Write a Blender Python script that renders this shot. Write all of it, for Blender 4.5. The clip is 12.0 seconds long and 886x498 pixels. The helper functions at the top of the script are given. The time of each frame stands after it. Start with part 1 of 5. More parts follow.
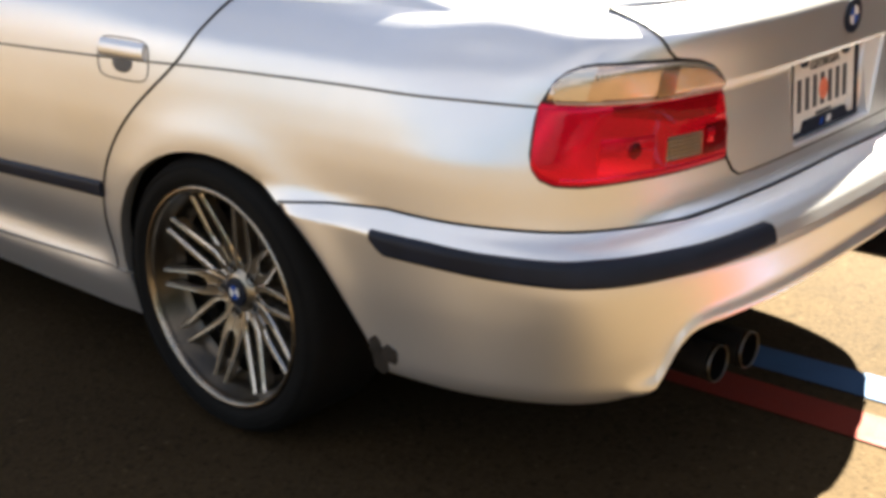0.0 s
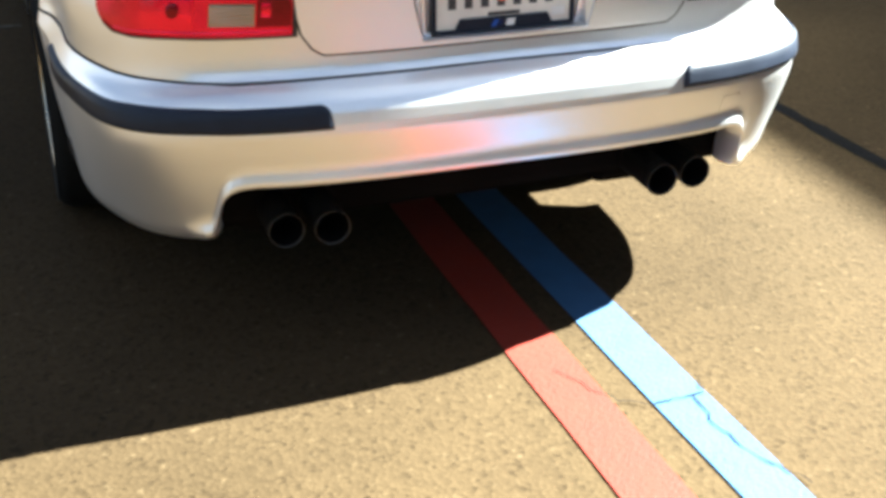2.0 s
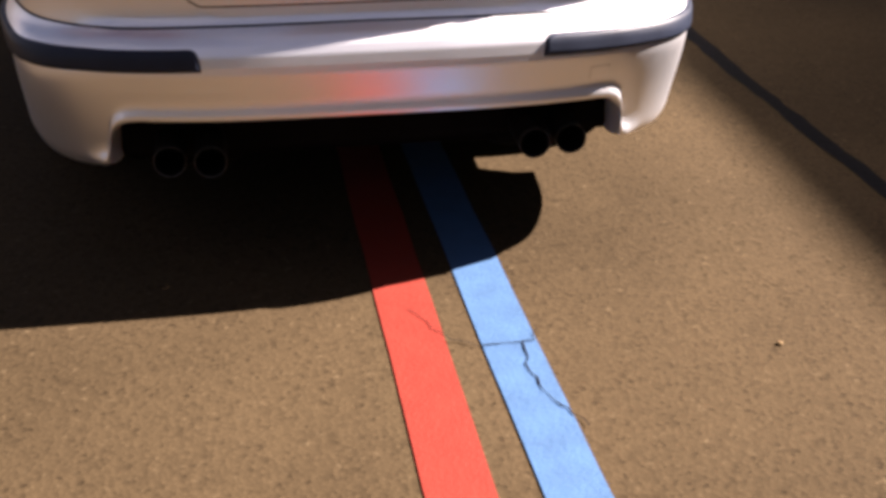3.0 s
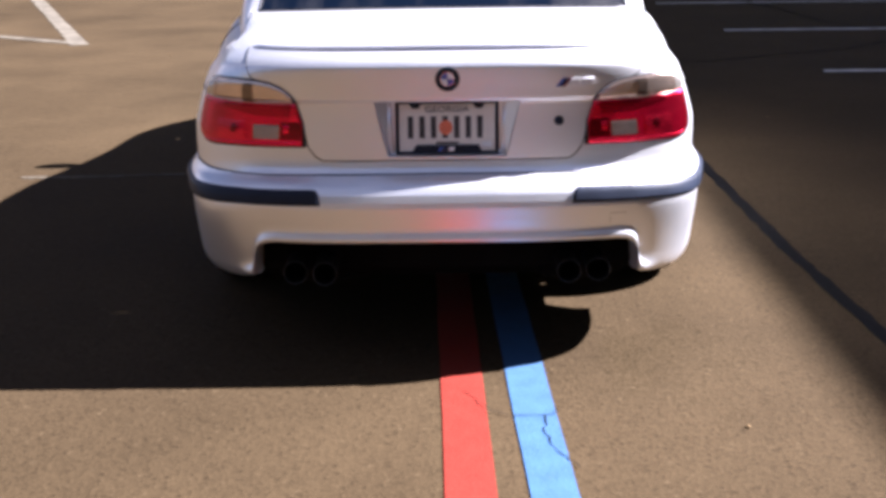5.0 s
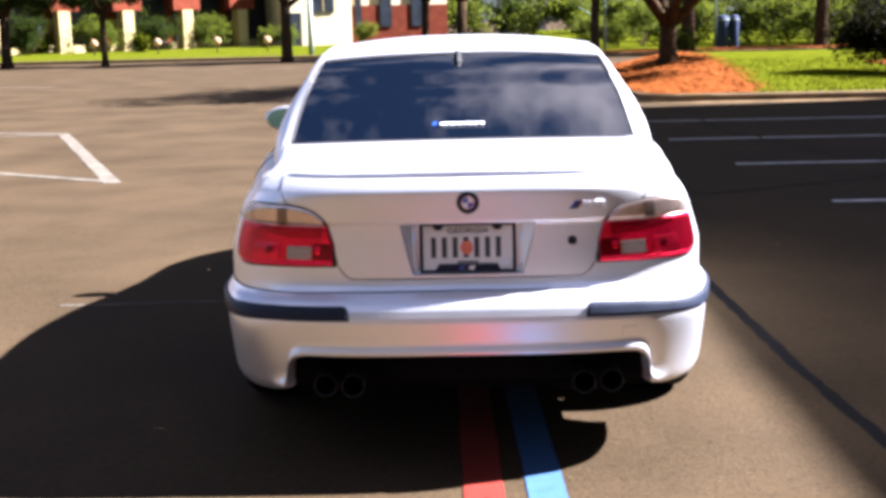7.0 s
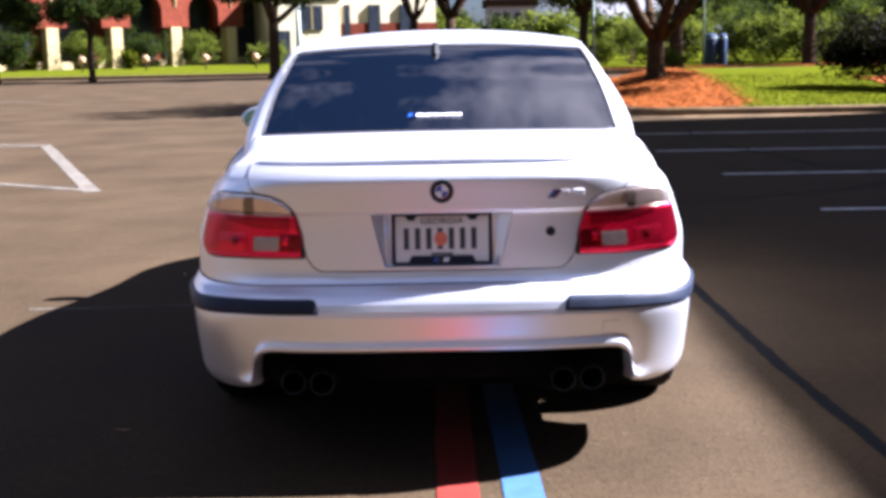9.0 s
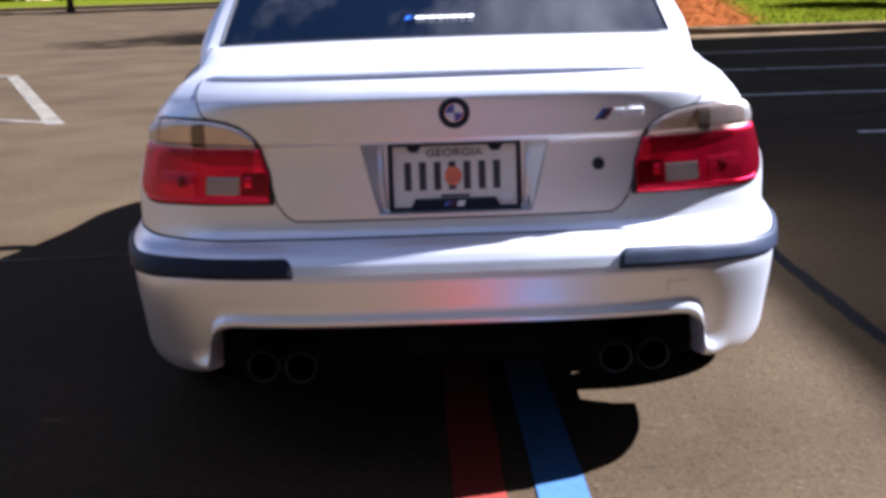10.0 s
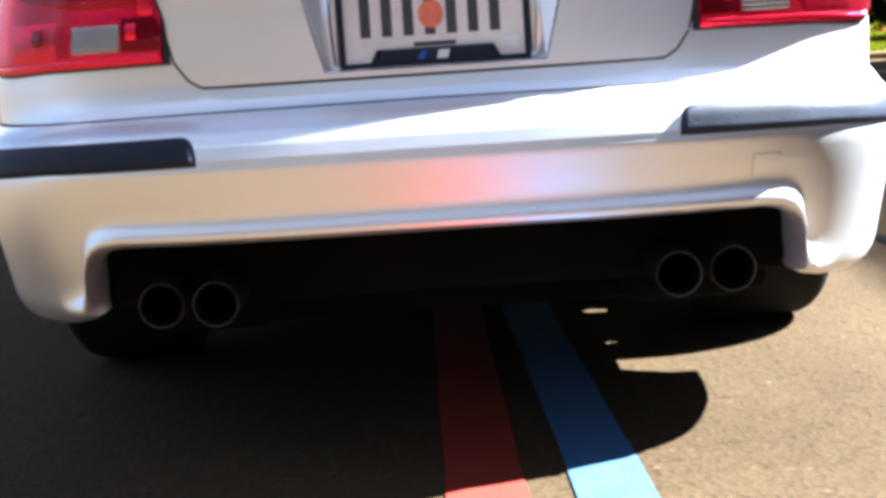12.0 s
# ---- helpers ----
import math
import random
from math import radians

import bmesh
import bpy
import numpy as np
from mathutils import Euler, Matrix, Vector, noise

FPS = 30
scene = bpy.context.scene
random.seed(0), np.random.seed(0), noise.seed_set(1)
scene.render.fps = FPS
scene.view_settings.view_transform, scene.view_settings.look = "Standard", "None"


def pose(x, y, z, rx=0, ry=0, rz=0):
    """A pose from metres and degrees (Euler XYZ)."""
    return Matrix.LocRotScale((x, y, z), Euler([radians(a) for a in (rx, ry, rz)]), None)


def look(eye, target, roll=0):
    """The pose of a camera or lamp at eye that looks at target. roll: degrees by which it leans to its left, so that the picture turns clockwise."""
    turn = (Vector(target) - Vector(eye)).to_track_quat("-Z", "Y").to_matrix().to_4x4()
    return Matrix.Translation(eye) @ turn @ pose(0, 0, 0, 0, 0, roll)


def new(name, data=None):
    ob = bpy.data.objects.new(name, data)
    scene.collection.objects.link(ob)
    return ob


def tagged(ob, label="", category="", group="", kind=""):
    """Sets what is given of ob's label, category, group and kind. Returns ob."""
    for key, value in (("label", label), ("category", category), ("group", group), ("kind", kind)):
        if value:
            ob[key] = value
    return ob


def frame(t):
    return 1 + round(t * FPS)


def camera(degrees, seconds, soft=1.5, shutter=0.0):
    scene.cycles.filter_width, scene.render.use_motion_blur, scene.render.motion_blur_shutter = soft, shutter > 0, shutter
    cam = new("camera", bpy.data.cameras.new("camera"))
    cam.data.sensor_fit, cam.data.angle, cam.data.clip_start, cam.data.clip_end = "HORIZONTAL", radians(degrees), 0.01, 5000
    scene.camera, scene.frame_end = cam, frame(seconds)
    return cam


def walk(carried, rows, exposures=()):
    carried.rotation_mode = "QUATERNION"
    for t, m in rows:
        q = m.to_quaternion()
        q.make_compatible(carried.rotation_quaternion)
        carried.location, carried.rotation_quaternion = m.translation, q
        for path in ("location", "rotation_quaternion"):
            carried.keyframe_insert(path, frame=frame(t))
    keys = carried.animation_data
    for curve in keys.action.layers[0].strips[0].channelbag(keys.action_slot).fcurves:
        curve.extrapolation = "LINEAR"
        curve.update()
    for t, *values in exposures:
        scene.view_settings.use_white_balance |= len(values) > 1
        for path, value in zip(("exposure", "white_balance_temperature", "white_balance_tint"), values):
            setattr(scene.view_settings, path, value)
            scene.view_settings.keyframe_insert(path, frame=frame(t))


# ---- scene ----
cam = camera(40.0, 12.0, 3.8)
PATH = [
    (0, (-2.429, -0.970, 1.349), (-1.033, 0.291, 0.672), -1.5),
    (0.5, (-2.067, -1.339, 1.320), (-0.887, 0.136, 0.663), -1.3),
    (1, (-1.682, -1.633, 1.407), (-0.712, -0.052, 0.660), -1.0),
    (1.5, (-1.337, -1.896, 1.427), (-0.547, -0.262, 0.586), -0.3),
    (2, (-0.965, -2.130, 1.445), (-0.341, -0.468, 0.527), 1.0),
    (2.5, (-0.518, -2.315, 1.509), (-0.068, -0.651, 0.494), 1.7),
    (3, (-0.282, -2.586, 1.464), (0.011, -0.84, 0.534), 0.4),
    (3.5, (-0.164, -2.931, 1.531), (0.032, -1.075, 0.814), 0.6),
    (3.7, (-0.1, -3.076, 1.553), (0.043, -1.195, 0.889), 0.6),
    (5.3, (-0.019, -3.662, 1.515), (-0.021, -1.737, 0.973), -0.8),
    (5.5, (-0.033, -3.716, 1.509), (-0.038, -1.777, 1.019), -0.8),
    (6, (-0.044, -3.804, 1.516), (-0.059, -1.847, 1.105), -1.0),
    (6.5, (-0.035, -3.841, 1.517), (-0.058, -1.879, 1.129), -1.1),
    (7, (-0.026, -3.842, 1.518), (-0.051, -1.877, 1.149), -1.3),
    (8.8, (0.034, -3.773, 1.404), (0.016, -1.798, 1.09), -1.1),
    (9, (0.022, -3.7, 1.399), (0.015, -1.729, 1.061), -1.1),
    (9.5, (0.036, -3.271, 1.339), (0.009, -1.31, 0.947), -1.6),
    (10, (-0.036, -2.776, 1.269), (-0.031, -0.828, 0.817), -1.9),
    (10.5, (-0.016, -2.331, 1.171), (-0.013, -0.391, 0.686), -1.6),
    (11, (-0.02, -2.006, 1.028), (-0.006, -0.068, 0.531), -1.0),
    (11.5, (0.011, -1.906, 0.916), (0.011, 0.056, 0.528), -1.4),
    (12, (0.0, -1.921, 0.726), (-0.003, 0.051, 0.394), -3.8),
]
EXPOSURES = [
    (0.0, 4.28, 5800, 3), (0.5, 4.42, 5800, 4), (1.0, 4.50, 5650, 3), (1.5, 4.66, 5150, 2), (2.0, 4.30, 4950, -4), (2.5, 3.58, 5600, 10), (3.0, 2.92, 5600, 22), (3.7, 3.06, 4700, 18),
    (5.5, 3.20, 4900, 21), (7.0, 3.52, 4800, 20), (9.0, 3.30, 4620, 23), (10.0, 2.97, 4500, 19), (10.5, 3.05, 4300, 10), (11.0, 3.80, 4500, 4), (11.5, 4.30, 4500, 3), (12.0, 4.25, 4700, 7),
]
walk(cam, [(t, look(eye, target, roll)) for t, eye, target, roll in PATH], EXPOSURES)

# ---- world and sun ----
SUN_WAY = Vector((1.14, 0.16, 1.0)).normalized()
world = bpy.data.worlds.new("world")
scene.world = world
world.use_nodes = True
wn, wl = world.node_tree.nodes, world.node_tree.links
sky = wn.new("ShaderNodeTexSky")
sky.sky_type = "NISHITA"
sky.sun_disc = False
sky.sun_elevation = math.asin(SUN_WAY.z)
sky.sun_rotation = math.atan2(SUN_WAY.x, SUN_WAY.y)
# scattered fair-weather clouds
coord = wn.new("ShaderNodeTexCoord")
cloud = wn.new("ShaderNodeTexNoise")
cloud.inputs["Scale"].default_value = 3.7
cloud.inputs["Detail"].default_value = 7
cloud.inputs["Roughness"].default_value = 0.55
ramp = wn.new("ShaderNodeValToRGB")
ramp.color_ramp.elements[0].position, ramp.color_ramp.elements[1].position = 0.49, 0.665
wmix = wn.new("ShaderNodeMixRGB")
wmix.inputs[2].default_value = (20.0, 16.2, 13.0, 1)
shift = wn.new("ShaderNodeMapping")
shift.inputs["Location"].default_value = (-0.57, -1.05, -2.98)
wl.new(coord.outputs["Generated"], shift.inputs["Vector"])
wl.new(shift.outputs[0], cloud.inputs["Vector"])
wl.new(cloud.outputs["Fac"], ramp.inputs["Fac"])
wl.new(ramp.outputs["Color"], wmix.inputs[0])
wl.new(sky.outputs[0], wmix.inputs[1])
wl.new(wmix.outputs[0], wn["Background"].inputs[0])
wn["Background"].inputs[1].default_value = 0.0075

sun = new("sun", bpy.data.lights.new("sun", "SUN"))
sun.data.energy = 5.0
sun.data.angle = radians(0.55)
sun.data.color = (1.0, 0.82, 0.60)
sun.matrix_world = look(SUN_WAY * 40, (0, 0, 0))


# ---- materials ----
def mat(name, color, rough=0.5, metal=0.0, coat=0.0, vary=0.0, scale=8.0, bump=0.0, bscale=60.0, spec=0.5, color2=None, detail=6.0):
    """A surface with grain at two scales: broad blotches and a fine relief."""
    m = bpy.data.materials.new(name)
    m.use_nodes = True
    n, l = m.node_tree.nodes, m.node_tree.links
    b = n["Principled BSDF"]
    b.inputs["Base Color"].default_value = (*color, 1)
    b.inputs["Roughness"].default_value = rough
    b.inputs["Metallic"].default_value = metal
    b.inputs["Coat Weight"].default_value = coat
    b.inputs["Specular IOR Level"].default_value = spec
    tc = n.new("ShaderNodeTexCoord")
    if vary or color2:
        big = n.new("ShaderNodeTexNoise")
        big.inputs["Scale"].default_value = scale
        big.inputs["Detail"].default_value = detail
        l.new(tc.outputs["Object"], big.inputs["Vector"])
        r = n.new("ShaderNodeValToRGB")
        lo = tuple(max(0, c * (1 - vary)) for c in color)
        hi = color2 or tuple(min(1, c * (1 + vary)) for c in color)
        r.color_ramp.elements[0].color, r.color_ramp.elements[1].color = (*lo, 1), (*hi, 1)
        r.color_ramp.elements[0].position, r.color_ramp.elements[1].position = 0.33, 0.67
        l.new(big.outputs["Fac"], r.inputs["Fac"])
        l.new(r.outputs["Color"], b.inputs["Base Color"])
        rr = n.new("ShaderNodeMapRange")
        rr.inputs["To Min"].default_value, rr.inputs["To Max"].default_value = max(0.02, rough * 0.85), min(1, rough * 1.15)
        l.new(big.outputs["Fac"], rr.inputs["Value"])
        l.new(rr.outputs[0], b.inputs["Roughness"])
    if bump:
        fine = n.new("ShaderNodeTexNoise")
        fine.inputs["Scale"].default_value = bscale
        fine.inputs["Detail"].default_value = 4
        l.new(tc.outputs["Object"], fine.inputs["Vector"])
        bp = n.new("ShaderNodeBump")
        bp.inputs["Strength"].default_value = bump
        bp.inputs["Distance"].default_value = 0.01
        l.new(fine.outputs["Fac"], bp.inputs["Height"])
        l.new(bp.outputs["Normal"], b.inputs["Normal"])
    return m


def asphalt(name, base, light, speck):
    """Worn asphalt: broad stains, pale stone grains, small pits."""
    m = mat(name, base, 0.9, vary=0.12, scale=0.9, color2=light, spec=0.05)
    n, l = m.node_tree.nodes, m.node_tree.links
    b = n["Principled BSDF"]
    old = b.inputs["Base Color"].links[0].from_socket
    tc = n.new("ShaderNodeTexCoord")
    v = n.new("ShaderNodeTexVoronoi")
    v.inputs["Scale"].default_value = 95
    l.new(tc.outputs["Object"], v.inputs["Vector"])
    grain = n.new("ShaderNodeTexNoise")
    grain.inputs["Scale"].default_value, grain.inputs["Detail"].default_value = 38, 5
    l.new(tc.outputs["Object"], grain.inputs["Vector"])
    r = n.new("ShaderNodeValToRGB")
    r.color_ramp.elements[0].position, r.color_ramp.elements[1].position = 0.62, 0.86
    l.new(grain.outputs["Fac"], r.inputs["Fac"])
    mx = n.new("ShaderNodeMixRGB")
    mx.inputs[2].default_value = (*speck, 1)
    l.new(r.outputs["Color"], mx.inputs[0])
    l.new(old, mx.inputs[1])
    dk = n.new("ShaderNodeMixRGB")
    dk.blend_type = "MULTIPLY"
    dk.inputs[0].default_value = 0.42
    l.new(mx.outputs[0], dk.inputs[1])
    l.new(v.outputs["Color"], dk.inputs[2])
    bw = n.new("ShaderNodeHueSaturation")
    bw.inputs["Saturation"].default_value = 0.0
    bw.inputs["Value"].default_value = 1.5
    l.new(v.outputs["Color"], bw.inputs["Color"])
    l.new(bw.outputs[0], dk.inputs[2])
    l.new(dk.outputs[0], b.inputs["Base Color"])
    bp = n.new("ShaderNodeBump")
    bp.inputs["Strength"].default_value, bp.inputs["Distance"].default_value = 0.45, 0.003
    l.new(v.outputs["Distance"], bp.inputs["Height"])
    l.new(bp.outputs["Normal"], b.inputs["Normal"])
    return m


def car_paint(name, color):
    """Metallic silver with fine flakes under clear lacquer, and a thin dust film."""
    m = mat(name, color, 0.38, metal=0.86, coat=0.28, vary=0.03, scale=3.0)
    n, l = m.node_tree.nodes, m.node_tree.links
    b = n["Principled BSDF"]
    b.inputs["Coat Roughness"].default_value = 0.20
    tc = n.new("ShaderNodeTexCoord")
    fl = n.new("ShaderNodeTexNoise")
    fl.inputs["Scale"].default_value, fl.inputs["Detail"].default_value = 900, 1
    l.new(tc.outputs["Object"], fl.inputs["Vector"])
    bp = n.new("ShaderNodeBump")
    bp.inputs["Strength"].default_value, bp.inputs["Distance"].default_value = 0.08, 0.002
    l.new(fl.outputs["Fac"], bp.inputs["Height"])
    l.new(bp.outputs["Normal"], b.inputs["Normal"])
    return m


def tinted_glass(name, tint, gloss_ior=1.5):
    """Thin dark pane: dims what lies behind, mirrors the sky by Fresnel."""
    m = bpy.data.materials.new(name)
    m.use_nodes = True
    n, l = m.node_tree.nodes, m.node_tree.links
    n.remove(n["Principled BSDF"])
    tr, gl, fr, mx = n.new("ShaderNodeBsdfTransparent"), n.new("ShaderNodeBsdfGlossy"), n.new("ShaderNodeFresnel"), n.new("ShaderNodeMixShader")
    tr.inputs[0].default_value = (*tint, 1)
    gl.inputs["Roughness"].default_value = 0.02
    fr.inputs[0].default_value = gloss_ior
    l.new(fr.outputs[0], mx.inputs[0])
    l.new(tr.outputs[0], mx.inputs[1])
    l.new(gl.outputs[0], mx.inputs[2])
    l.new(mx.outputs[0], n["Material Output"].inputs[0])
    return m


def lens_plastic(name, color, rib=220.0, rough=0.08, spec=0.5, metal=0.0):
    """Moulded lamp plastic with fine upright ribs under a glossy skin."""
    m = mat(name, color, rough, metal, coat=0.35, vary=0.14, scale=9.0, spec=spec)
    n, l = m.node_tree.nodes, m.node_tree.links
    b = n["Principled BSDF"]
    tc = n.new("ShaderNodeTexCoord")
    w = n.new("ShaderNodeTexWave")
    w.inputs["Scale"].default_value = rib
    w.bands_direction = "X"
    l.new(tc.outputs["Object"], w.inputs["Vector"])
    bp = n.new("ShaderNodeBump")
    bp.inputs["Strength"].default_value, bp.inputs["Distance"].default_value = 0.35, 0.003
    l.new(w.outputs["Fac"], bp.inputs["Height"])
    l.new(bp.outputs["Normal"], b.inputs["Normal"])
    return m


def foliage(name, dark, light, through_light):
    """Leaves that scatter light off the front and let some through."""
    m = mat(name, dark, 0.7, vary=0.3, scale=0.9, spec=0.05, color2=light)
    n, l = m.node_tree.nodes, m.node_tree.links
    tr, mx = n.new("ShaderNodeBsdfTranslucent"), n.new("ShaderNodeMixShader")
    tr.inputs[0].default_value = (*through_light, 1)
    mx.inputs[0].default_value = 0.35
    l.new(n["Principled BSDF"].outputs[0], mx.inputs[1])
    l.new(tr.outputs[0], mx.inputs[2])
    l.new(mx.outputs[0], n["Material Output"].inputs[0])
    return m


PAINT = car_paint("silver_paint", (0.89, 0.89, 0.92))
BLACK = mat("black_plastic", (0.012, 0.012, 0.014), 0.45, vary=0.3, scale=20, bump=0.15, bscale=300)
STRIP = mat("navy_black_moulding", (0.012, 0.016, 0.030), 0.48, spec=0.25, vary=0.2, scale=12, bump=0.1, bscale=250)
SEAM = mat("dark_gap", (0.008, 0.008, 0.009), 0.8, vary=0.3, scale=30)
GAP_PALE = mat("pale_gap", (0.40, 0.39, 0.38), 0.5, vary=0.1, scale=30)
GROOVE = mat("grey_groove", (0.16, 0.155, 0.15), 0.6, vary=0.2, scale=30)
# near-black base: the shade under the car is put into this colour
UNDER = mat("shade_black_underbody", (0.0040, 0.0036, 0.0034), 0.9, vary=0.4, scale=6, spec=0.05)
RUBBER = mat("tyre_rubber", (0.007, 0.007, 0.007), 0.8, vary=0.25, scale=14, bump=0.2, bscale=120, spec=0.15)
RED_LENS = lens_plastic("red_lens", (0.76, 0.004, 0.040), 160.0, 0.20, 0.4, 0.95)
BRIGHT_RED = lens_plastic("bright_red_reflector", (0.95, 0.010, 0.050), 240.0, 0.16, 0.4, 0.96)
DARK_RED = lens_plastic("deep_red_lens", (0.19, 0.001, 0.008), 80.0, 0.18, 0.4, 0.94)
MID_RED = lens_plastic("brake_band_red", (0.36, 0.002, 0.016), 90.0, 0.20, 0.4, 0.95)
CLEAR_LENS = lens_plastic("smoky_clear_lens", (0.72, 0.57, 0.48), 52.0, 0.20, 0.5, 0.92)
SILVER_LENS = lens_plastic("silvered_reflector", (0.80, 0.74, 0.68), 200.0, 0.22, 0.5, 0.85)
WHITE_LENS = lens_plastic("reverse_lens", (0.34, 0.27, 0.23), 64.0, 0.20, 0.5, 0.92)
PIPE = mat("sooty_steel", (0.010, 0.009, 0.008), 0.55, metal=0.3, vary=0.3, scale=20, spec=0.2)
PIPE_RIM = mat("dull_chrome", (0.10, 0.095, 0.09), 0.34, metal=1.0, vary=0.15, scale=40)
CHROME = mat("chrome", (0.82, 0.82, 0.83), 0.12, metal=1.0, vary=0.04, scale=20)
ALLOY = mat("polished_alloy", (0.80, 0.75, 0.68), 0.22, metal=0.85, vary=0.10, scale=16, bump=0.05, bscale=90)
GUNMETAL = mat("gunmetal_spoke", (0.40, 0.36, 0.30), 0.33, metal=0.95, vary=0.12, scale=18, bump=0.05, bscale=120)
RIM = mat("bronzed_rim", (0.34, 0.30, 0.25), 0.26, metal=1.0, vary=0.18, scale=9, bump=0.05, bscale=90)
# two darker alloy copies: shade inside the wheel is put into their colour
LIP_ALLOY = mat("shade_dark_lip", (0.105, 0.092, 0.076), 0.32, metal=1.0, vary=0.15, scale=9, bump=0.03, bscale=90)
SHADOW_ALLOY = mat("shade_dark_alloy", (0.13, 0.12, 0.11), 0.28, metal=1.0, vary=0.15, scale=18, bump=0.05, bscale=120)
GLASS = tinted_glass("tinted_glass", (0.15, 0.17, 0.23), 3.6)
MIRROR = mat("mirror_glass", (0.20, 0.45, 0.58), 0.03, metal=1.0, vary=0.02, scale=10)
CABIN = mat("dark_upholstery", (0.018, 0.018, 0.022), 0.7, vary=0.3, scale=10, bump=0.2, bscale=80)
PLATE_WHITE = mat("plate_white", (0.80, 0.76, 0.70), 0.4, vary=0.05, scale=25)
PLATE_INK = mat("plate_ink", (0.05, 0.05, 0.055), 0.5, vary=0.2, scale=60)
PEACH = mat("peach_orange", (0.78, 0.20, 0.10), 0.5, vary=0.15, scale=40)
BLUE = mat("badge_blue", (0.008, 0.018, 0.085), 0.25, coat=0.6, vary=0.12, scale=60)
SKYBLUE = mat("badge_light_blue", (0.03, 0.09, 0.42), 0.25, coat=0.6, vary=0.1, scale=60)
BADGE_SILVER = mat("badge_silver", (0.72, 0.72, 0.74), 0.35, metal=0.3, vary=0.05, scale=60)
WHITE = mat("badge_white", (0.80, 0.80, 0.80), 0.3, coat=0.5, vary=0.04, scale=40)
TORN = mat("torn_plastic", (0.022, 0.017, 0.013), 0.85, vary=0.4, scale=40, bump=0.4, bscale=120)
ASPHALT = asphalt("sunbaked_asphalt", (0.0334, 0.0231, 0.0117), (0.0451, 0.0314, 0.0161), (0.092, 0.067, 0.037))
TAR = mat("tar_seam", (0.006, 0.0055, 0.006), 0.8, vary=0.35, scale=9, bump=0.3, bscale=60, spec=0.05)
LINE_WHITE = mat("worn_line_paint", (0.46, 0.44, 0.41), 0.8, spec=0.25, vary=0.22, scale=9, bump=0.2, bscale=120)
LINE_FADED = mat("faded_line_paint", (0.098, 0.087, 0.068), 0.85, spec=0.05, vary=0.35, scale=6, bump=0.2, bscale=120)
LINE_BLUE = mat("pale_blue_line_paint", (0.037, 0.080, 0.165), 0.75, spec=0.2, vary=0.10, scale=14, bump=0.25, bscale=120)
LINE_RED = mat("red_line_paint", (0.135, 0.0150, 0.0075), 0.75, spec=0.2, vary=0.08, scale=14, bump=0.25, bscale=120)
CONCRETE = mat("kerb_concrete", (0.13, 0.090, 0.046), 0.9, spec=0.05, vary=0.18, scale=3, bump=0.3, bscale=40)
GRASS = mat("mown_grass", (0.050, 0.058, 0.0012), 0.95, spec=0.0, vary=0.2, scale=2.2, bump=0.9, bscale=30)
MULCH = mat("pine_straw", (0.150, 0.046, 0.008), 0.95, spec=0.02, vary=0.35, scale=7, bump=1.0, bscale=60)
BARK = mat("tree_bark", (0.040, 0.026, 0.014), 0.95, spec=0.03, vary=0.4, scale=6, bump=0.8, bscale=25)
LEAF = foliage("leaves", (0.034, 0.050, 0.004), (0.075, 0.092, 0.006), (0.16, 0.19, 0.012))
LEAF_DARK = foliage("dark_leaves", (0.011, 0.019, 0.003), (0.026, 0.038, 0.005), (0.05, 0.07, 0.006))
# near-black leaf copy: the island shrub's shade is put into its colour
LEAF_SHADE = foliage("shade_painted_leaves", (0.006, 0.006, 0.002), (0.012, 0.012, 0.003), (0.010, 0.010, 0.002))
BRICK = mat("red_brick", (0.105, 0.026, 0.012), 0.95, spec=0.05, vary=0.2, scale=3, bump=0.3, bscale=18)
CREAM_WALL = mat("pale_render", (0.50, 0.44, 0.28), 0.9, spec=0.1, vary=0.1, scale=1.5, bump=0.2, bscale=15)
CREAM = mat("cream_render", (0.29, 0.235, 0.105), 0.9, spec=0.05, vary=0.1, scale=1.5, bump=0.2, bscale=15)
DARK_OPEN = mat("dark_opening", (0.018, 0.022, 0.030), 0.25, vary=0.3, scale=2)
BIN_BLUE = mat("blue_grey_plastic", (0.030, 0.042, 0.085), 0.75, spec=0.15, vary=0.15, scale=3)
POLE = mat("weathered_pole", (0.22, 0.27, 0.23), 0.7, vary=0.2, scale=5)
SIGN_PALE = mat("pale_sign_face", (0.55, 0.34, 0.17), 0.7, vary=0.1, scale=10)
RENDER_WALL = mat("grey_wall", (0.36, 0.33, 0.30), 0.9, vary=0.12, scale=0.6, bump=0.2, bscale=10)


# ---- building helpers ----
def mesh_from(name, verts, faces, smooth=True):
    me = bpy.data.meshes.new(name)
    me.from_pydata([tuple(map(float, v)) for v in verts], [], [tuple(map(int, f)) for f in faces])
    me.update()
    if smooth:
        me.polygons.foreach_set("use_smooth", [True] * len(me.polygons))
    return me


def part(name, me, material, parent=None, label=""):
    """Links a mesh (or a bmesh) as one object, under a thing where one is given."""
    if isinstance(me, bmesh.types.BMesh):
        bm, me = me, bpy.data.meshes.new(name)
        bmesh.ops.recalc_face_normals(bm, faces=bm.faces)
        bm.to_mesh(me)
        bm.free()
    ob = new(name, me)
    me.materials.append(material)
    if parent:
        ob.parent = parent
    if label:
        ob["label"] = label
    return ob


def sharp(me, degrees=35):
    me.set_sharp_from_angle(angle=radians(degrees))
    return me


def base(name, place, label, category, group="", kind=""):
    ob = new(name)
    ob.empty_display_size = 0.1
    ob.location = place
    return tagged(ob, label, category, group, kind)


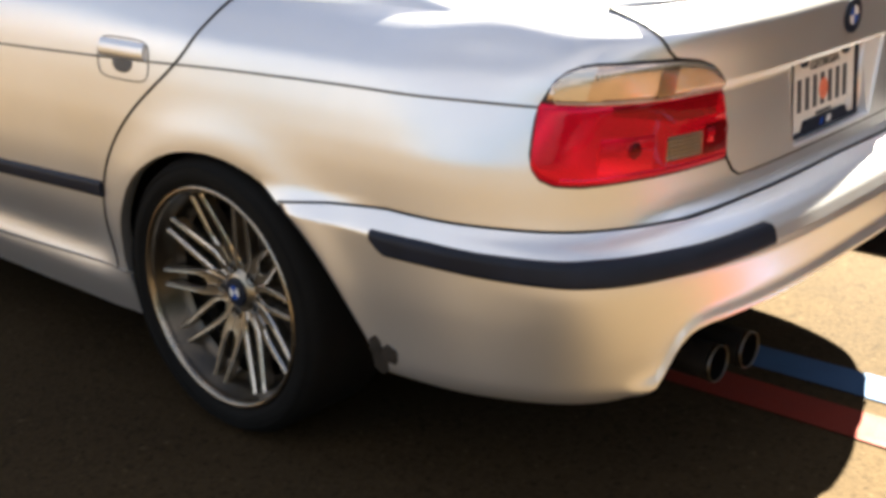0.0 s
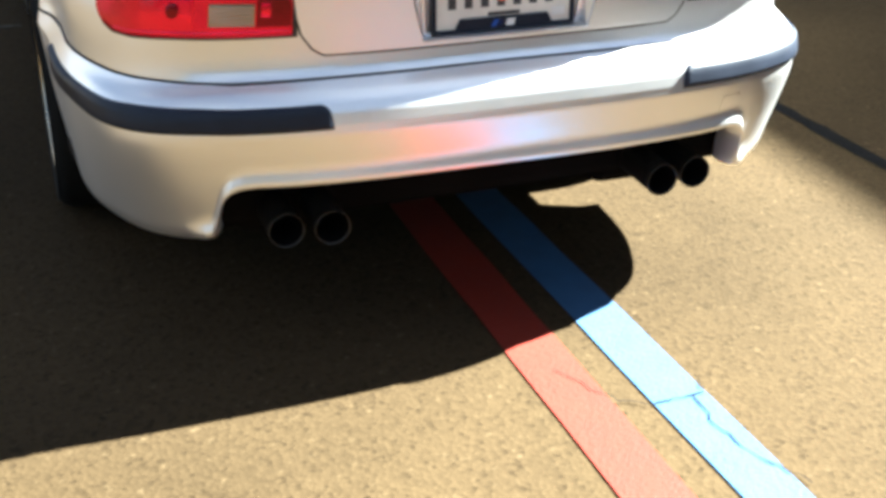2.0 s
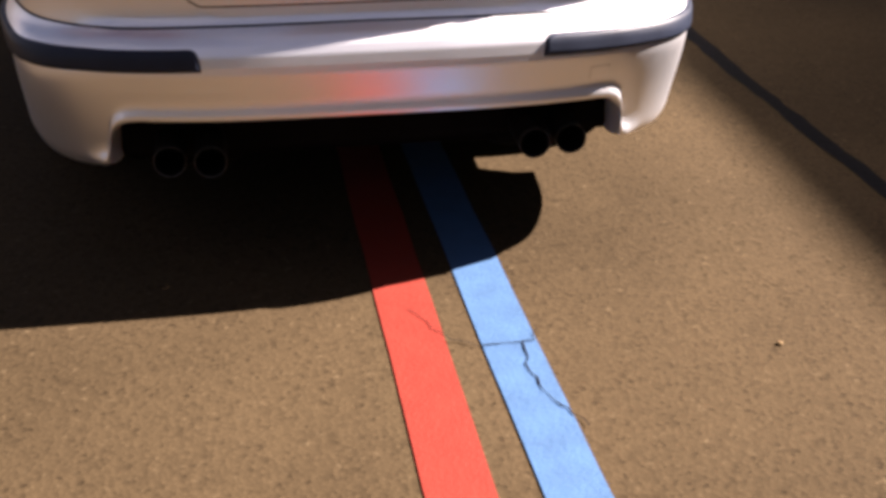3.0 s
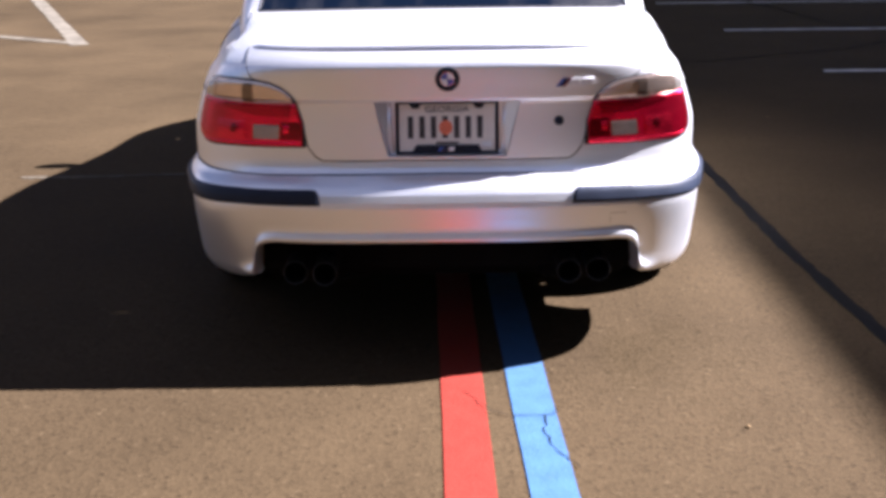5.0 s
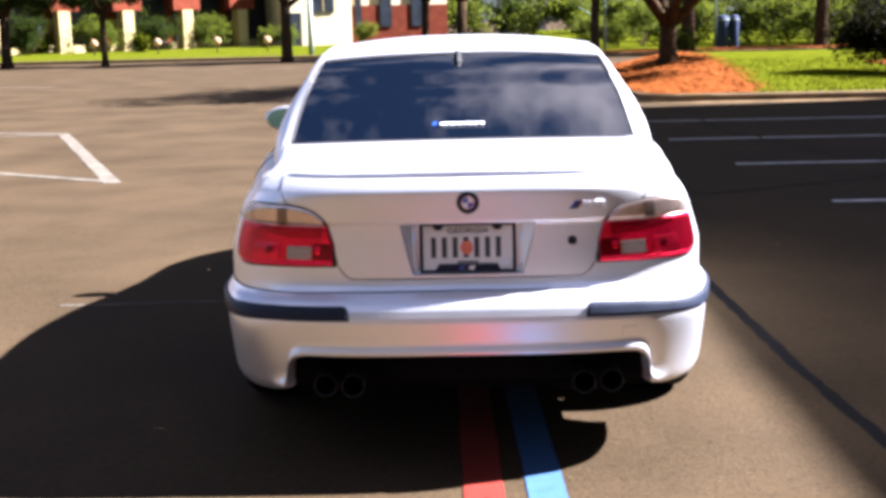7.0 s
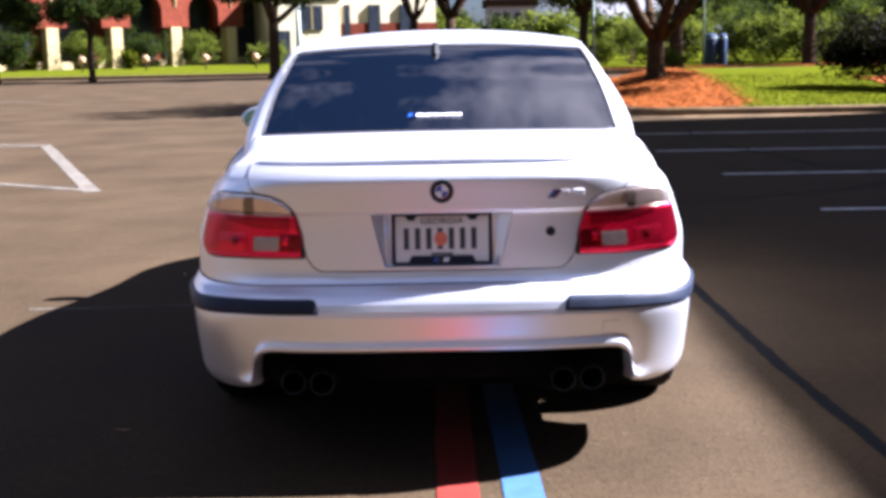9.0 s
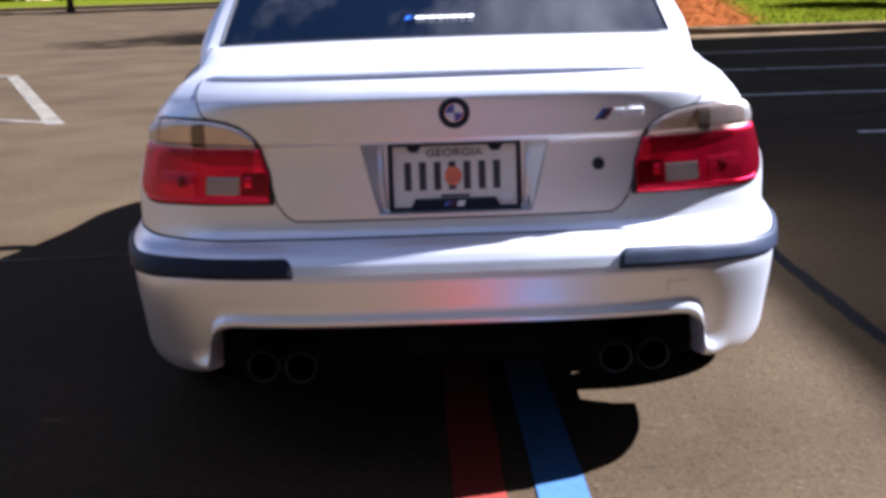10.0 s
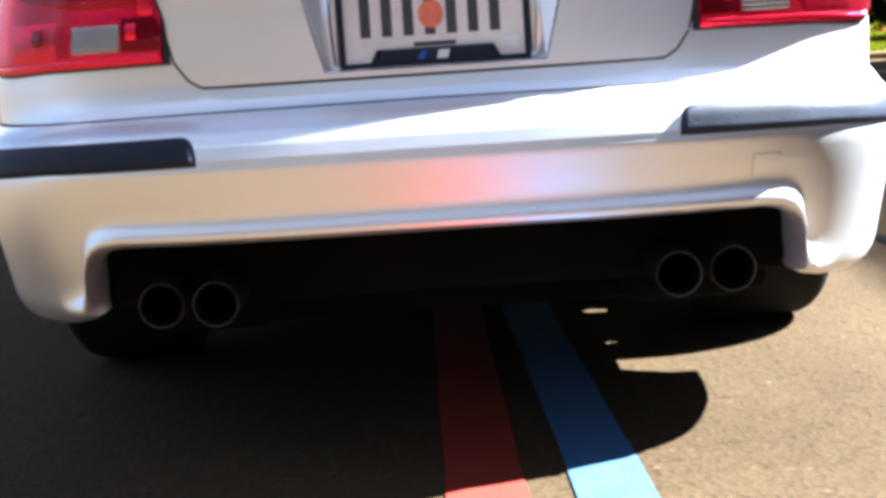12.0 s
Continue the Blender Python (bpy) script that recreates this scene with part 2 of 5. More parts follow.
def box_bm(x0, x1, y0, y1, z0, z1, bevel=0.0, seg=2, bm=None):
    bm = bm or bmesh.new()
    made = bmesh.ops.create_cube(bm, size=1)["verts"]
    for v in made:
        v.co = Vector(((x0 + x1) / 2 + v.co.x * (x1 - x0), (y0 + y1) / 2 + v.co.y * (y1 - y0), (z0 + z1) / 2 + v.co.z * (z1 - z0)))
    if bevel:
        bmesh.ops.bevel(bm, geom=list({e for v in made for e in v.link_edges}), offset=bevel, segments=seg, affect="EDGES", profile=0.6)
    return bm


def tube(points, radius, sides=8, closed=False):
    """A round bar along points; radius may be a list."""
    p = [Vector(v) for v in points]
    n = len(p)
    rad = radius if hasattr(radius, "__len__") else [radius] * n
    verts, faces = [], []
    for i in range(n):
        a, b = p[(i - 1) % n if closed else max(i - 1, 0)], p[(i + 1) % n if closed else min(i + 1, n - 1)]
        t = (b - a).normalized()
        u = t.cross(Vector((0, 0, 1)) if abs(t.z) < 0.9 else Vector((1, 0, 0))).normalized()
        w = t.cross(u)
        for k in range(sides):
            q = 2 * math.pi * k / sides
            verts.append(p[i] + (u * math.cos(q) + w * math.sin(q)) * rad[i])
    for i in range(n if closed else n - 1):
        for k in range(sides):
            a, b = i * sides + k, i * sides + (k + 1) % sides
            c, d = ((i + 1) % n) * sides + (k + 1) % sides, ((i + 1) % n) * sides + k
            faces.append((a, b, c, d))
    if not closed:
        faces.append(tuple(range(sides))[::-1])
        faces.append(tuple((n - 1) * sides + k for k in range(sides)))
    return mesh_from("tube", verts, faces)


def lathe(profile, axis="x", steps=48, closed=False):
    """Turns (along, radius) pairs round an axis through the origin."""
    verts, faces, n = [], [], len(profile)
    for i in range(steps):
        q = 2 * math.pi * i / steps
        c, s = math.cos(q), math.sin(q)
        for a, r in profile:
            verts.append((a, r * c, r * s) if axis == "x" else (r * c, a, r * s) if axis == "y" else (r * c, r * s, a))
    for i in range(steps):
        j = (i + 1) % steps
        for k in range(n if closed else n - 1):
            m = (k + 1) % n
            faces.append((i * n + k, j * n + k, j * n + m, i * n + m))
    return mesh_from("lathe", verts, faces)


def curve_through(points, count=80):
    """A smooth curve through points (Catmull-Rom), as an array."""
    p = np.array(points, float)
    p = np.vstack([2 * p[0] - p[1], p, 2 * p[-1] - p[-2]])
    out, k = [], len(p) - 3
    for t in np.linspace(0, k - 1e-6, count):
        i, f = int(t), t - int(t)
        a, b, c, d = p[i : i + 4]
        out.append(0.5 * (2 * b + (c - a) * f + (2 * a - 5 * b + 4 * c - d) * f * f + (3 * b - a - 3 * c + d) * f**3))
    return np.array(out)


# ---- the ground and what is painted on it ----
def flat_strip(points, width, z=0.004, jitter=0.0, seed=1):
    """A painted or poured band on the ground along points, with slightly worn edges."""
    rnd = random.Random(seed)
    p = curve_through(points, max(2, int(12 * len(points)))) if len(points) > 2 else np.linspace(points[0], points[1], 40)
    verts, faces = [], []
    for i in range(len(p)):
        a, b = p[max(i - 1, 0)], p[min(i + 1, len(p) - 1)]
        t = (b - a) / np.linalg.norm(b - a)
        nrm = np.array([-t[1], t[0]])
        for sgn in (-1, 1):
            q = p[i] + nrm * sgn * (width / 2 + rnd.uniform(-jitter, jitter))
            verts.append((q[0], q[1], z))
    for i in range(len(p) - 1):
        faces.append((2 * i, 2 * i + 1, 2 * i + 3, 2 * i + 2)[::-1])
    return mesh_from("strip", verts, faces, False)


def grid_mesh(xs, ys, height):
    verts = [(x, y, height(x, y)) for y in ys for x in xs]
    n = len(xs)
    faces = [(j * n + i, j * n + i + 1, (j + 1) * n + i + 1, (j + 1) * n + i) for j in range(len(ys) - 1) for i in range(n - 1)]
    return mesh_from("grid", verts, faces)


ground = part("ground", mesh_from("ground", [(-600, -200, 0), (600, -200, 0), (600, 900, 0), (-600, 900, 0)], [(0, 1, 2, 3)], False), ASPHALT)
tagged(ground, "sunlit tan-grey worn asphalt of a parking lot", "ground", kind="structure")


def marking(name, points, width, material, label, jitter=0.004, z=0.004, group="", seed=1):
    ob = part(name, flat_strip(points, width, z, jitter, seed), material)
    return tagged(ob, label, "road marking", group, "structure")


marking("red_stripe", [(0.22, -14.0), (0.099, -4.5), (0.041, -0.02), (0.0, 3.0)], 0.132, LINE_RED, "orange-red painted stripe on asphalt beneath the car", 0.002, seed=3)
marking("blue_stripe", [(0.60, -14.0), (0.360, -4.5), (0.246, -0.02), (0.17, 3.0)], 0.126, LINE_BLUE, "pale blue painted stripe with a fine crack across it", 0.002, seed=4)
for k, (y, x0) in enumerate(((6.0, 3.03), (8.64, 2.84), (11.3, 2.62), (14.0, 2.4))):
    marking("parking_line", [(x0, y), (9.5, y - 0.12)], 0.10, LINE_WHITE, "worn white parking bay line on dark asphalt", 0.008, group="parking bay lines", seed=10 + k)
for k, (a, b, w) in enumerate((((-3.44, 8.13), (-5.80, 14.02), 0.16), ((-3.44, 8.22), (-12.0, 13.6), 0.12), ((-5.75, 13.96), (-14.0, 16.8), 0.14), ((-5.85, 13.8), (-14.0, 13.0), 0.10))):
    marking("hatched_line", [a, b], w, LINE_FADED, "white painted line of a traffic island outline", 0.008, 0.004 + 0.0008 * k, "island outline lines", 20 + k)
for k, (a, b) in enumerate((((-10.6, 28.5), (-19.0, 31.5)), ((-3.5, 38.0), (-11.0, 40.0)))):
    marking("parking_line", [a, b], 0.12, LINE_FADED, "faded white line far across the parking lot", 0.008, group="far lot lines", seed=30 + k)
marking("thin_line", [(-2.25, 2.75), (-1.8, 2.755), (-1.3, 2.785), (-0.9, 2.80)], 0.028, LINE_FADED, "thin faded pale line on asphalt beside the car", 0.008, seed=40)
marking("tar_seam", [(1.95, -14.0), (1.66, -4.0), (1.56, -1.2), (1.478, 0.52), (1.435, 1.44), (1.409, 2.88), (1.36, 5.2), (1.32, 9.0), (1.3, 16.0)], 0.060, TAR, "dark tar-filled joint running along the asphalt", 0.007, seed=41)


def crack(points, width, seed, label="thin jagged crack in the asphalt"):
    rnd = random.Random(seed)
    pts = []
    for a, b in zip(points[:-1], points[1:]):
        n = max(3, int(math.dist(a, b) / 0.03))
        for i in range(n):
            f = i / n
            pts.append((a[0] + (b[0] - a[0]) * f + rnd.uniform(-1, 1) * 0.007, a[1] + (b[1] - a[1]) * f + rnd.uniform(-1, 1) * 0.007))
    pts.append(points[-1])
    p = np.array(pts)
    verts, faces = [], []
    for i in range(len(p)):
        a, b = p[max(i - 1, 0)], p[min(i + 1, len(p) - 1)]
        t = (b - a) / np.linalg.norm(b - a)
        w = width * rnd.uniform(0.35, 1.0)
        verts += [(p[i][0] - t[1] * w / 2, p[i][1] + t[0] * w / 2, 0.007), (p[i][0] + t[1] * w / 2, p[i][1] - t[0] * w / 2, 0.007)]
    faces = [(2 * i, 2 * i + 1, 2 * i + 3, 2 * i + 2) for i in range(len(p) - 1)]
    return tagged(part("crack", mesh_from("crack", verts, faces, False), TAR), label, "crack", "asphalt cracks", "structure")


crack([(0.05, -0.14), (0.08, -0.20), (0.12, -0.28), (0.18, -0.32), (0.24, -0.315), (0.31, -0.315)], 0.004, 1)
crack([(0.31, -0.315), (0.325, -0.25)], 0.003, 2)
crack([(0.285, -0.32), (0.275, -0.41), (0.275, -0.49), (0.295, -0.55), (0.325, -0.60), (0.345, -0.65)], 0.0045, 3)
crack([(1.75, 6.55), (2.3, 6.6), (2.93, 6.95), (3.6, 7.2), (4.4, 8.0)], 0.035, 4, "wide tar-dark crack across the bays")
crack([(3.6, 14.6), (3.5, 12.4), (3.9, 10.5), (4.0, 9.3), (4.6, 8.0)], 0.05, 5, "wide tar-dark crack across the bays")

rnd = random.Random(5)
for x, y in ((0.856, -0.41), (2.10, 4.15), (-2.4, 7.3)):
    bm = bmesh.new()
    bmesh.ops.create_icosphere(bm, subdivisions=2, radius=0.008)
    for v in bm.verts:
        v.co *= 1 + 0.25 * noise.noise(v.co * 90 + Vector((x, y, 0)))
        v.co.z *= 0.55
    ob = part("pebble", bm, CONCRETE)
    ob.location = (x, y, 0.005)
    tagged(ob, "small loose pebble lying on the asphalt", "pebble", "pebbles")

# ---- the car: outline in plan, by height ----
Y0, PW = 0.60, 2.0 / 3.4


def table(pairs):
    a = np.array(pairs, float)
    return lambda v: np.interp(v, a[:, 0], a[:, 1])


def softened(pairs, r=0.014):
    """A table whose kinks are rounded over r metres either way."""
    f = table(pairs)
    return lambda v: sum(f(np.asarray(v, float) + r * k) for k in (-1, -0.67, -0.33, 0, 0.33, 0.67, 1)) / 7


HALF = softened([(0.17, 0.825), (0.24, 0.852), (0.30, 0.868), (0.45, 0.884), (0.58, 0.892), (0.70, 0.893), (0.80, 0.886), (0.86, 0.878), (0.92, 0.862), (0.96, 0.843), (0.985, 0.82), (1.005, 0.79)])
REAR = table([(0.20, 0.117), (0.28, 0.097), (0.36, 0.0725), (0.43, 0.0475), (0.50, 0.0225), (0.538, 0.0115), (0.552, 0.0125), (0.58, 0.019), (0.600, 0.030), (0.615, 0.050), (0.628, 0.082), (0.64, 0.096), (0.67, 0.101), (0.80, 0.102), (0.852, 0.100), (0.864, 0.0885), (0.90, 0.0860), (0.93, 0.0830), (0.956, 0.0810), (0.964, 0.0815), (0.978, 0.088), (0.990, 0.101), (1.005, 0.127)])
NOSE = table([(0.18, 4.66), (0.30, 4.74), (0.50, 4.78), (0.58, 4.76), (0.66, 4.70), (0.76, 4.62), (0.85, 4.45), (1.005, 4.3)])
SIDE_END = 4.0
q_ = np.linspace(0, math.pi / 2, 400)
cx_, cy_ = 0.87 * np.sin(q_) ** PW, 0.5 * (1 - np.cos(q_) ** PW)
arc_ = np.r_[0, np.cumsum(np.hypot(np.diff(cx_), np.diff(cy_)))]
L0 = arc_[-1]
L1 = L0 + SIDE_END - Y0
fx_, fy_ = 0.87 * np.sin(q_) ** PW, 0.75 * np.cos(q_) ** PW
farc_ = np.r_[0, np.cumsum(np.hypot(np.diff(fx_[::-1]), np.diff(fy_[::-1])))]
L2 = L1 + farc_[-1]


def s_of_y(y):
    """The run along the outline of a place on the side."""
    return L0 + y - Y0


def s_of_x(x, w=0.87):
    """The run along the outline of a place on the rear."""
    return float(np.interp(abs(x), w * np.sin(q_) ** PW, arc_))


def flare(y, z):
    d1 = np.hypot(y - 1.10, z - 0.29) - 0.385
    d2 = np.hypot(y - 3.955, z - 0.30) - 0.37
    return 0.010 * (np.exp(-((d1 / 0.06) ** 2)) + np.exp(-((d2 / 0.06) ** 2)))


def shoulder(z):
    """The extra turn inwards above the tail lamps."""
    return 0.046 * np.clip((z - 0.890) / 0.095, 0, 1.25) ** 1.3


def rear_tuck(z):
    """How far the body stands in from its full width at the rear: more above the bumper, most at the shoulder."""
    under = np.clip((0.325 - z) / 0.062, 0, 1)
    return 0.022 + 0.026 * np.clip((z - 0.574) / 0.048, 0, 1) + 0.020 * np.clip((z - 0.74) / 0.19, 0, 1) ** 1.2 + shoulder(z) + 0.050 * (1 - np.sqrt(1 - under**2))


def squareness(z):
    """The outline's corner grows squarer towards the deck."""
    f = np.clip((np.asarray(z, float) - 0.85) / 0.11, 0, 1)
    return PW + (0.51 - PW) * f * f * (3 - 2 * f)


def s_at(x, z):
    """The run along the outline of the place x metres out on the rear, at a height."""
    wide = HALF(z) - rear_tuck(z)
    return np.interp(np.arcsin(np.minimum(np.abs(x) / wide, 0.99999) ** (1 / squareness(z))), q_, arc_)


def skin_raw(s, z):
    s, z = np.broadcast_arrays(np.asarray(s, float), np.asarray(z, float))
    tuck = rear_tuck(z) - 0.050 * np.clip((s - L0 + 0.40) / 0.40, 0, 1) * (1 - np.sqrt(1 - np.clip((0.325 - z) / 0.062, 0, 1) ** 2))
    ph = np.interp(s, arc_, q_)
    low = np.clip((s - 0.58) / 0.2, 0, 1) * np.clip((0.74 - z) / 0.07, 0, 1)
    w, r = HALF(z), REAR(z + 0.022 * low)
    pw = squareness(z)
    xr = (w - tuck) * np.sin(ph) ** pw
    yr = r + (Y0 - r) * (1 - np.maximum(np.cos(ph), 0) ** pw)
    xr = xr - 0.016 * np.exp(-(((yr - 0.33) / 0.12) ** 2)) + 0.006 * np.exp(-(((yr - 0.13) / 0.05) ** 2)) * np.clip(s / 0.6, 0, 1) ** 4
    xr = xr - 0.024 * np.exp(-(((yr - 0.43) / 0.12) ** 2)) * np.clip((z - 0.74) / 0.15, 0, 1) * (1 - np.clip((z - 0.92) / 0.065, 0, 1))
    ys = Y0 + (s - L0)
    ease = np.clip((ys - Y0) / 0.8, 0, 1)
    ease = ease * ease * (3 - 2 * ease)
    late = np.clip((ys - Y0) / 1.15, 0, 1)
    late = shoulder(z) * (ease - late * late * (3 - 2 * late)) + 0.024 * np.exp(-(((ys - 0.43) / 0.12) ** 2)) * np.clip((z - 0.74) / 0.15, 0, 1) * (1 - np.clip((z - 0.92) / 0.065, 0, 1))
    along = np.clip((ys - 1.47) / 0.10, 0, 1) * np.clip((3.62 - ys) / 0.10, 0, 1)
    skirt = along * (0.016 * np.clip((0.302 - z) / 0.022, 0, 1) ** 0.7 - 0.014 * np.exp(-(((z - 0.345) / 0.055) ** 2)))
    xs = w - tuck * (1 - ease) - late + flare(ys, z) + skirt + 0.006 * np.sin(np.clip((ys - 1.0) / 3.0, 0, 1) * math.pi)
    pf = np.interp(s - L1, farc_, q_[::-1])
    xf = w * np.sin(pf) ** PW
    yf = SIDE_END + (NOSE(z) - SIDE_END) * np.cos(pf) ** PW
    x = np.where(s <= L0, xr, np.where(s <= L1, xs, xf))
    y = np.where(s <= L0, yr, np.where(s <= L1, ys, yf))
    return np.stack([x, y, z], -1)


def skin(s, z, off=0.0, side=1):
    """Places on the car's skin, off metres proud of it; s is the run from the rear's middle (negative on the other side)."""
    s = np.asarray(s, float)
    sg = np.where(s < 0, -1.0, 1.0) * side
    a = np.abs(s)
    p = skin_raw(a, z)
    e = 0.004
    du = skin_raw(a + e, z) - skin_raw(np.maximum(a - e, 0), z)
    dz = skin_raw(a, np.asarray(z) + e) - skin_raw(a, np.asarray(z) - e)
    n = np.cross(du, dz)
    n /= np.linalg.norm(n, axis=-1, keepdims=True) + 1e-12
    p = p + n * np.asarray(off)[..., None] if np.ndim(off) else p + n * off
    p[..., 0] *= sg
    return p


def columns(svals, zlo, zhi, rows, off=0.0, thick=0.0, zfix=None, lip=None, side=1):
    """A panel of columns from zlo(s) to zhi(s); rims turned in by thick."""
    verts, faces = [], []
    m = len(svals)
    for s in svals:
        lo, hi = float(zlo(s)), float(zhi(s))
        zs = lo + (hi - lo) * np.linspace(0, 1, rows)
        if zfix is not None:
            zs = zfix(s, lo, hi, rows)
        o = np.full(rows, off)
        if lip is not None:
            o = o + lip(s, zs, lo, hi)
        verts.append(skin(np.full(rows, s), zs, o, side))
    verts = np.array(verts)
    flip = side < 0
    grid = [[i * rows + j for j in range(rows)] for i in range(m)]
    for i in range(m - 1):
        for j in range(rows - 1):
            f = (grid[i][j], grid[i + 1][j], grid[i + 1][j + 1], grid[i][j + 1])
            faces.append(f[::-1] if flip else f)
    flat = verts.reshape(-1, 3)
    if thick:
        rim = [grid[i][0] for i in range(m)] + grid[m - 1][1:] + [grid[i][rows - 1] for i in range(m - 2, -1, -1)] + grid[0][-2:0:-1]
        inner = []
        for k in rim:
            i, j = divmod(k, rows)
            s = svals[i]
            z = flat[k][2]
            inner.append(skin(np.array([s]), np.array([z]), off - thick, side)[0])
        b0 = len(flat)
        flat = np.vstack([flat, np.array(inner)])
        c = len(rim)
        for k in range(c):
            f = (rim[k], b0 + k, b0 + (k + 1) % c, rim[(k + 1) % c])
            faces.append(f[::-1] if flip else f)
    return sharp(mesh_from("panel", flat, faces), 40)


def on_skin(sz, off, radius, sides=6, closed=False, side=1, count=0):
    """A thin round bar lying on the skin along (s, z) pairs."""
    a = curve_through(sz, count) if count else np.array(sz, float)
    return tube(skin(a[:, 0], a[:, 1], off, side), radius, sides, closed)


ARCH_R = curve_through([(0.645, 0.25), (0.652, 0.29), (0.675, 0.345), (0.767, 0.482), (0.885, 0.588), (0.99, 0.640), (1.10, 0.660), (1.21, 0.648), (1.31, 0.606), (1.39, 0.540), (1.445, 0.45), (1.465, 0.36), (1.468, 0.20)], 240)


def arch_z(y):
    """The lower edge of the body over a wheel."""
    if 0.645 < y < 1.468:
        return float(np.interp(y, ARCH_R[:, 0], ARCH_R[:, 1]))
    if 3.59 < y < 4.325:
        return 0.30 + math.sqrt(max(0.0, 0.3675**2 - (y - 3.9575) ** 2))
    return 0.0


def y_at(s):
    s = abs(s)
    return float(skin_raw(np.array([s]), np.array([0.6]))[0, 1])


SEAM_Z = table([(0.0, 0.631), (0.40, 0.629), (0.70, 0.624), (L0 - 0.25, 0.624), (L0, 0.623), (L0 + 0.15, 0.610), (L0 + 0.29, 0.592)])
TOP_Z = table([(0.0, 1.003), (0.55, 1.001), (0.75, 0.992), (L0 - 0.1, 0.985), (L0 + 0.2, 0.985), (s_of_y(3.6), 0.965), (L1, 0.90), (L1 + 0.5, 0.80), (L2, 0.76)])

LIFT = 0.008
car = base("car", (0, 0, LIFT), "silver four-door sports sedan parked over two painted stripes", "car")

# body shell: both quarters, the tail panel, the doors' sides down to the sill
LID_S = table([(0.655, 0.335), (0.668, 0.375), (0.685, 0.403), (0.715, 0.424), (0.76, 0.434), (0.865, 0.468), (0.895, 0.490), (0.915, 0.530), (0.926, 0.583), (0.93, 0.590), (1.003, 0.622)])


def shell_lo(s):
    y = y_at(s)
    if y <= 0.885:
        return SEAM_Z(abs(s)) + 0.003
    if y < 1.4675 or 3.59 < y < 4.325:
        return max(arch_z(y), 0.175)
    return 0.175 if y < 4.325 else 0.2


side_s = np.unique(np.r_[np.linspace(0.40, L0, 40), s_of_y(np.linspace(Y0, 0.885, 16)), s_of_y(np.linspace(0.885, 1.48, 90)), s_of_y(np.linspace(1.48, 3.56, 40)), s_of_y(np.linspace(3.56, 4.0, 40)), L1 + np.linspace(0.0, L2 - L1, 40)])
for sd in (-1, 1):
    part("quarter_panel", columns(side_s, shell_lo, lambda s: TOP_Z(s), 34, 0.0, 0.03, side=sd), PAINT, car)
part("tail_panel", columns(np.linspace(-0.40, 0.40, 41), lambda s: SEAM_Z(abs(s)) + 0.003, lambda s: 0.6695 + 0.025 * max(0, abs(s) - 0.35) / 0.05, 5, 0.0, 0.03), PAINT, car)

# rear bumper: wraps from one wheel arch round to the other
CUT = table([(0.0, 0.408), (0.54, 0.407), (0.57, 0.403), (0.590, 0.394), (0.604, 0.378), (0.613, 0.355), (0.619, 0.328), (0.625, 0.305), (0.636, 0.282), (0.665, 0.273), (0.80, 0.266), (1.0, 0.264), (L0, 0.264), (L0 + 0.05, 0.264)])


def bump_lo(s):
    y = y_at(s)
    if y > 0.652:
        return max(arch_z(y), 0.27)
    return CUT(abs(s))


def bump_rows(s, lo, hi, rows):
    """Rows gathered at the lip round the cut, the moulding ledge and the shelf."""
    t = np.linspace(0, 1, rows)
    zs = lo + (hi - lo) * t
    if lo < 0.48:
        zs = np.r_[lo + 0.050 * np.linspace(0, 1, 14) ** 1.3, np.linspace(lo + 0.056, 0.54, rows - 34), np.linspace(0.545, hi, 20)]
    return zs


def bump_lip(s, zs, lo, hi):
    d = zs - lo
    near = np.clip((0.71 - abs(s)) / 0.06, 0, 1)
    bead = 0.017 * near * np.exp(-(((d - 0.030) / 0.018) ** 2))
    turn_in = np.clip(1 - d / 0.026, 0, 1)
    roll = -(0.012 + 0.030 * near) * (1 - np.sqrt(1 - turn_in**2))
    ledge = np.where(np.abs(zs - 0.5485) < 0.003, -0.0010, 0.0) * np.clip((0.98 - abs(s)) / 0.05, 0, 1)
    return bead + roll + ledge


half_s = np.unique(np.r_[np.linspace(0, 0.5, 26), np.linspace(0.5, 0.70, 45), np.linspace(0.70, L0, 30), s_of_y(np.linspace(Y0, 0.885, 40))])
bump_s = np.r_[-half_s[::-1], half_s[1:]]
part("rear_bumper", columns(bump_s, bump_lo, lambda s: SEAM_Z(abs(s)) - 0.003, 50, 0.004, 0.055, bump_rows, bump_lip), PAINT, car, "silver plastic bumper with a raised bead round its lower cut")
gap_s = np.r_[-half_s[::-1], half_s[1:]]
part("bumper_gap", on_skin([(s, SEAM_Z(abs(s))) for s in gap_s], 0.0, 0.0028), SEAM, car, "dark gap line")

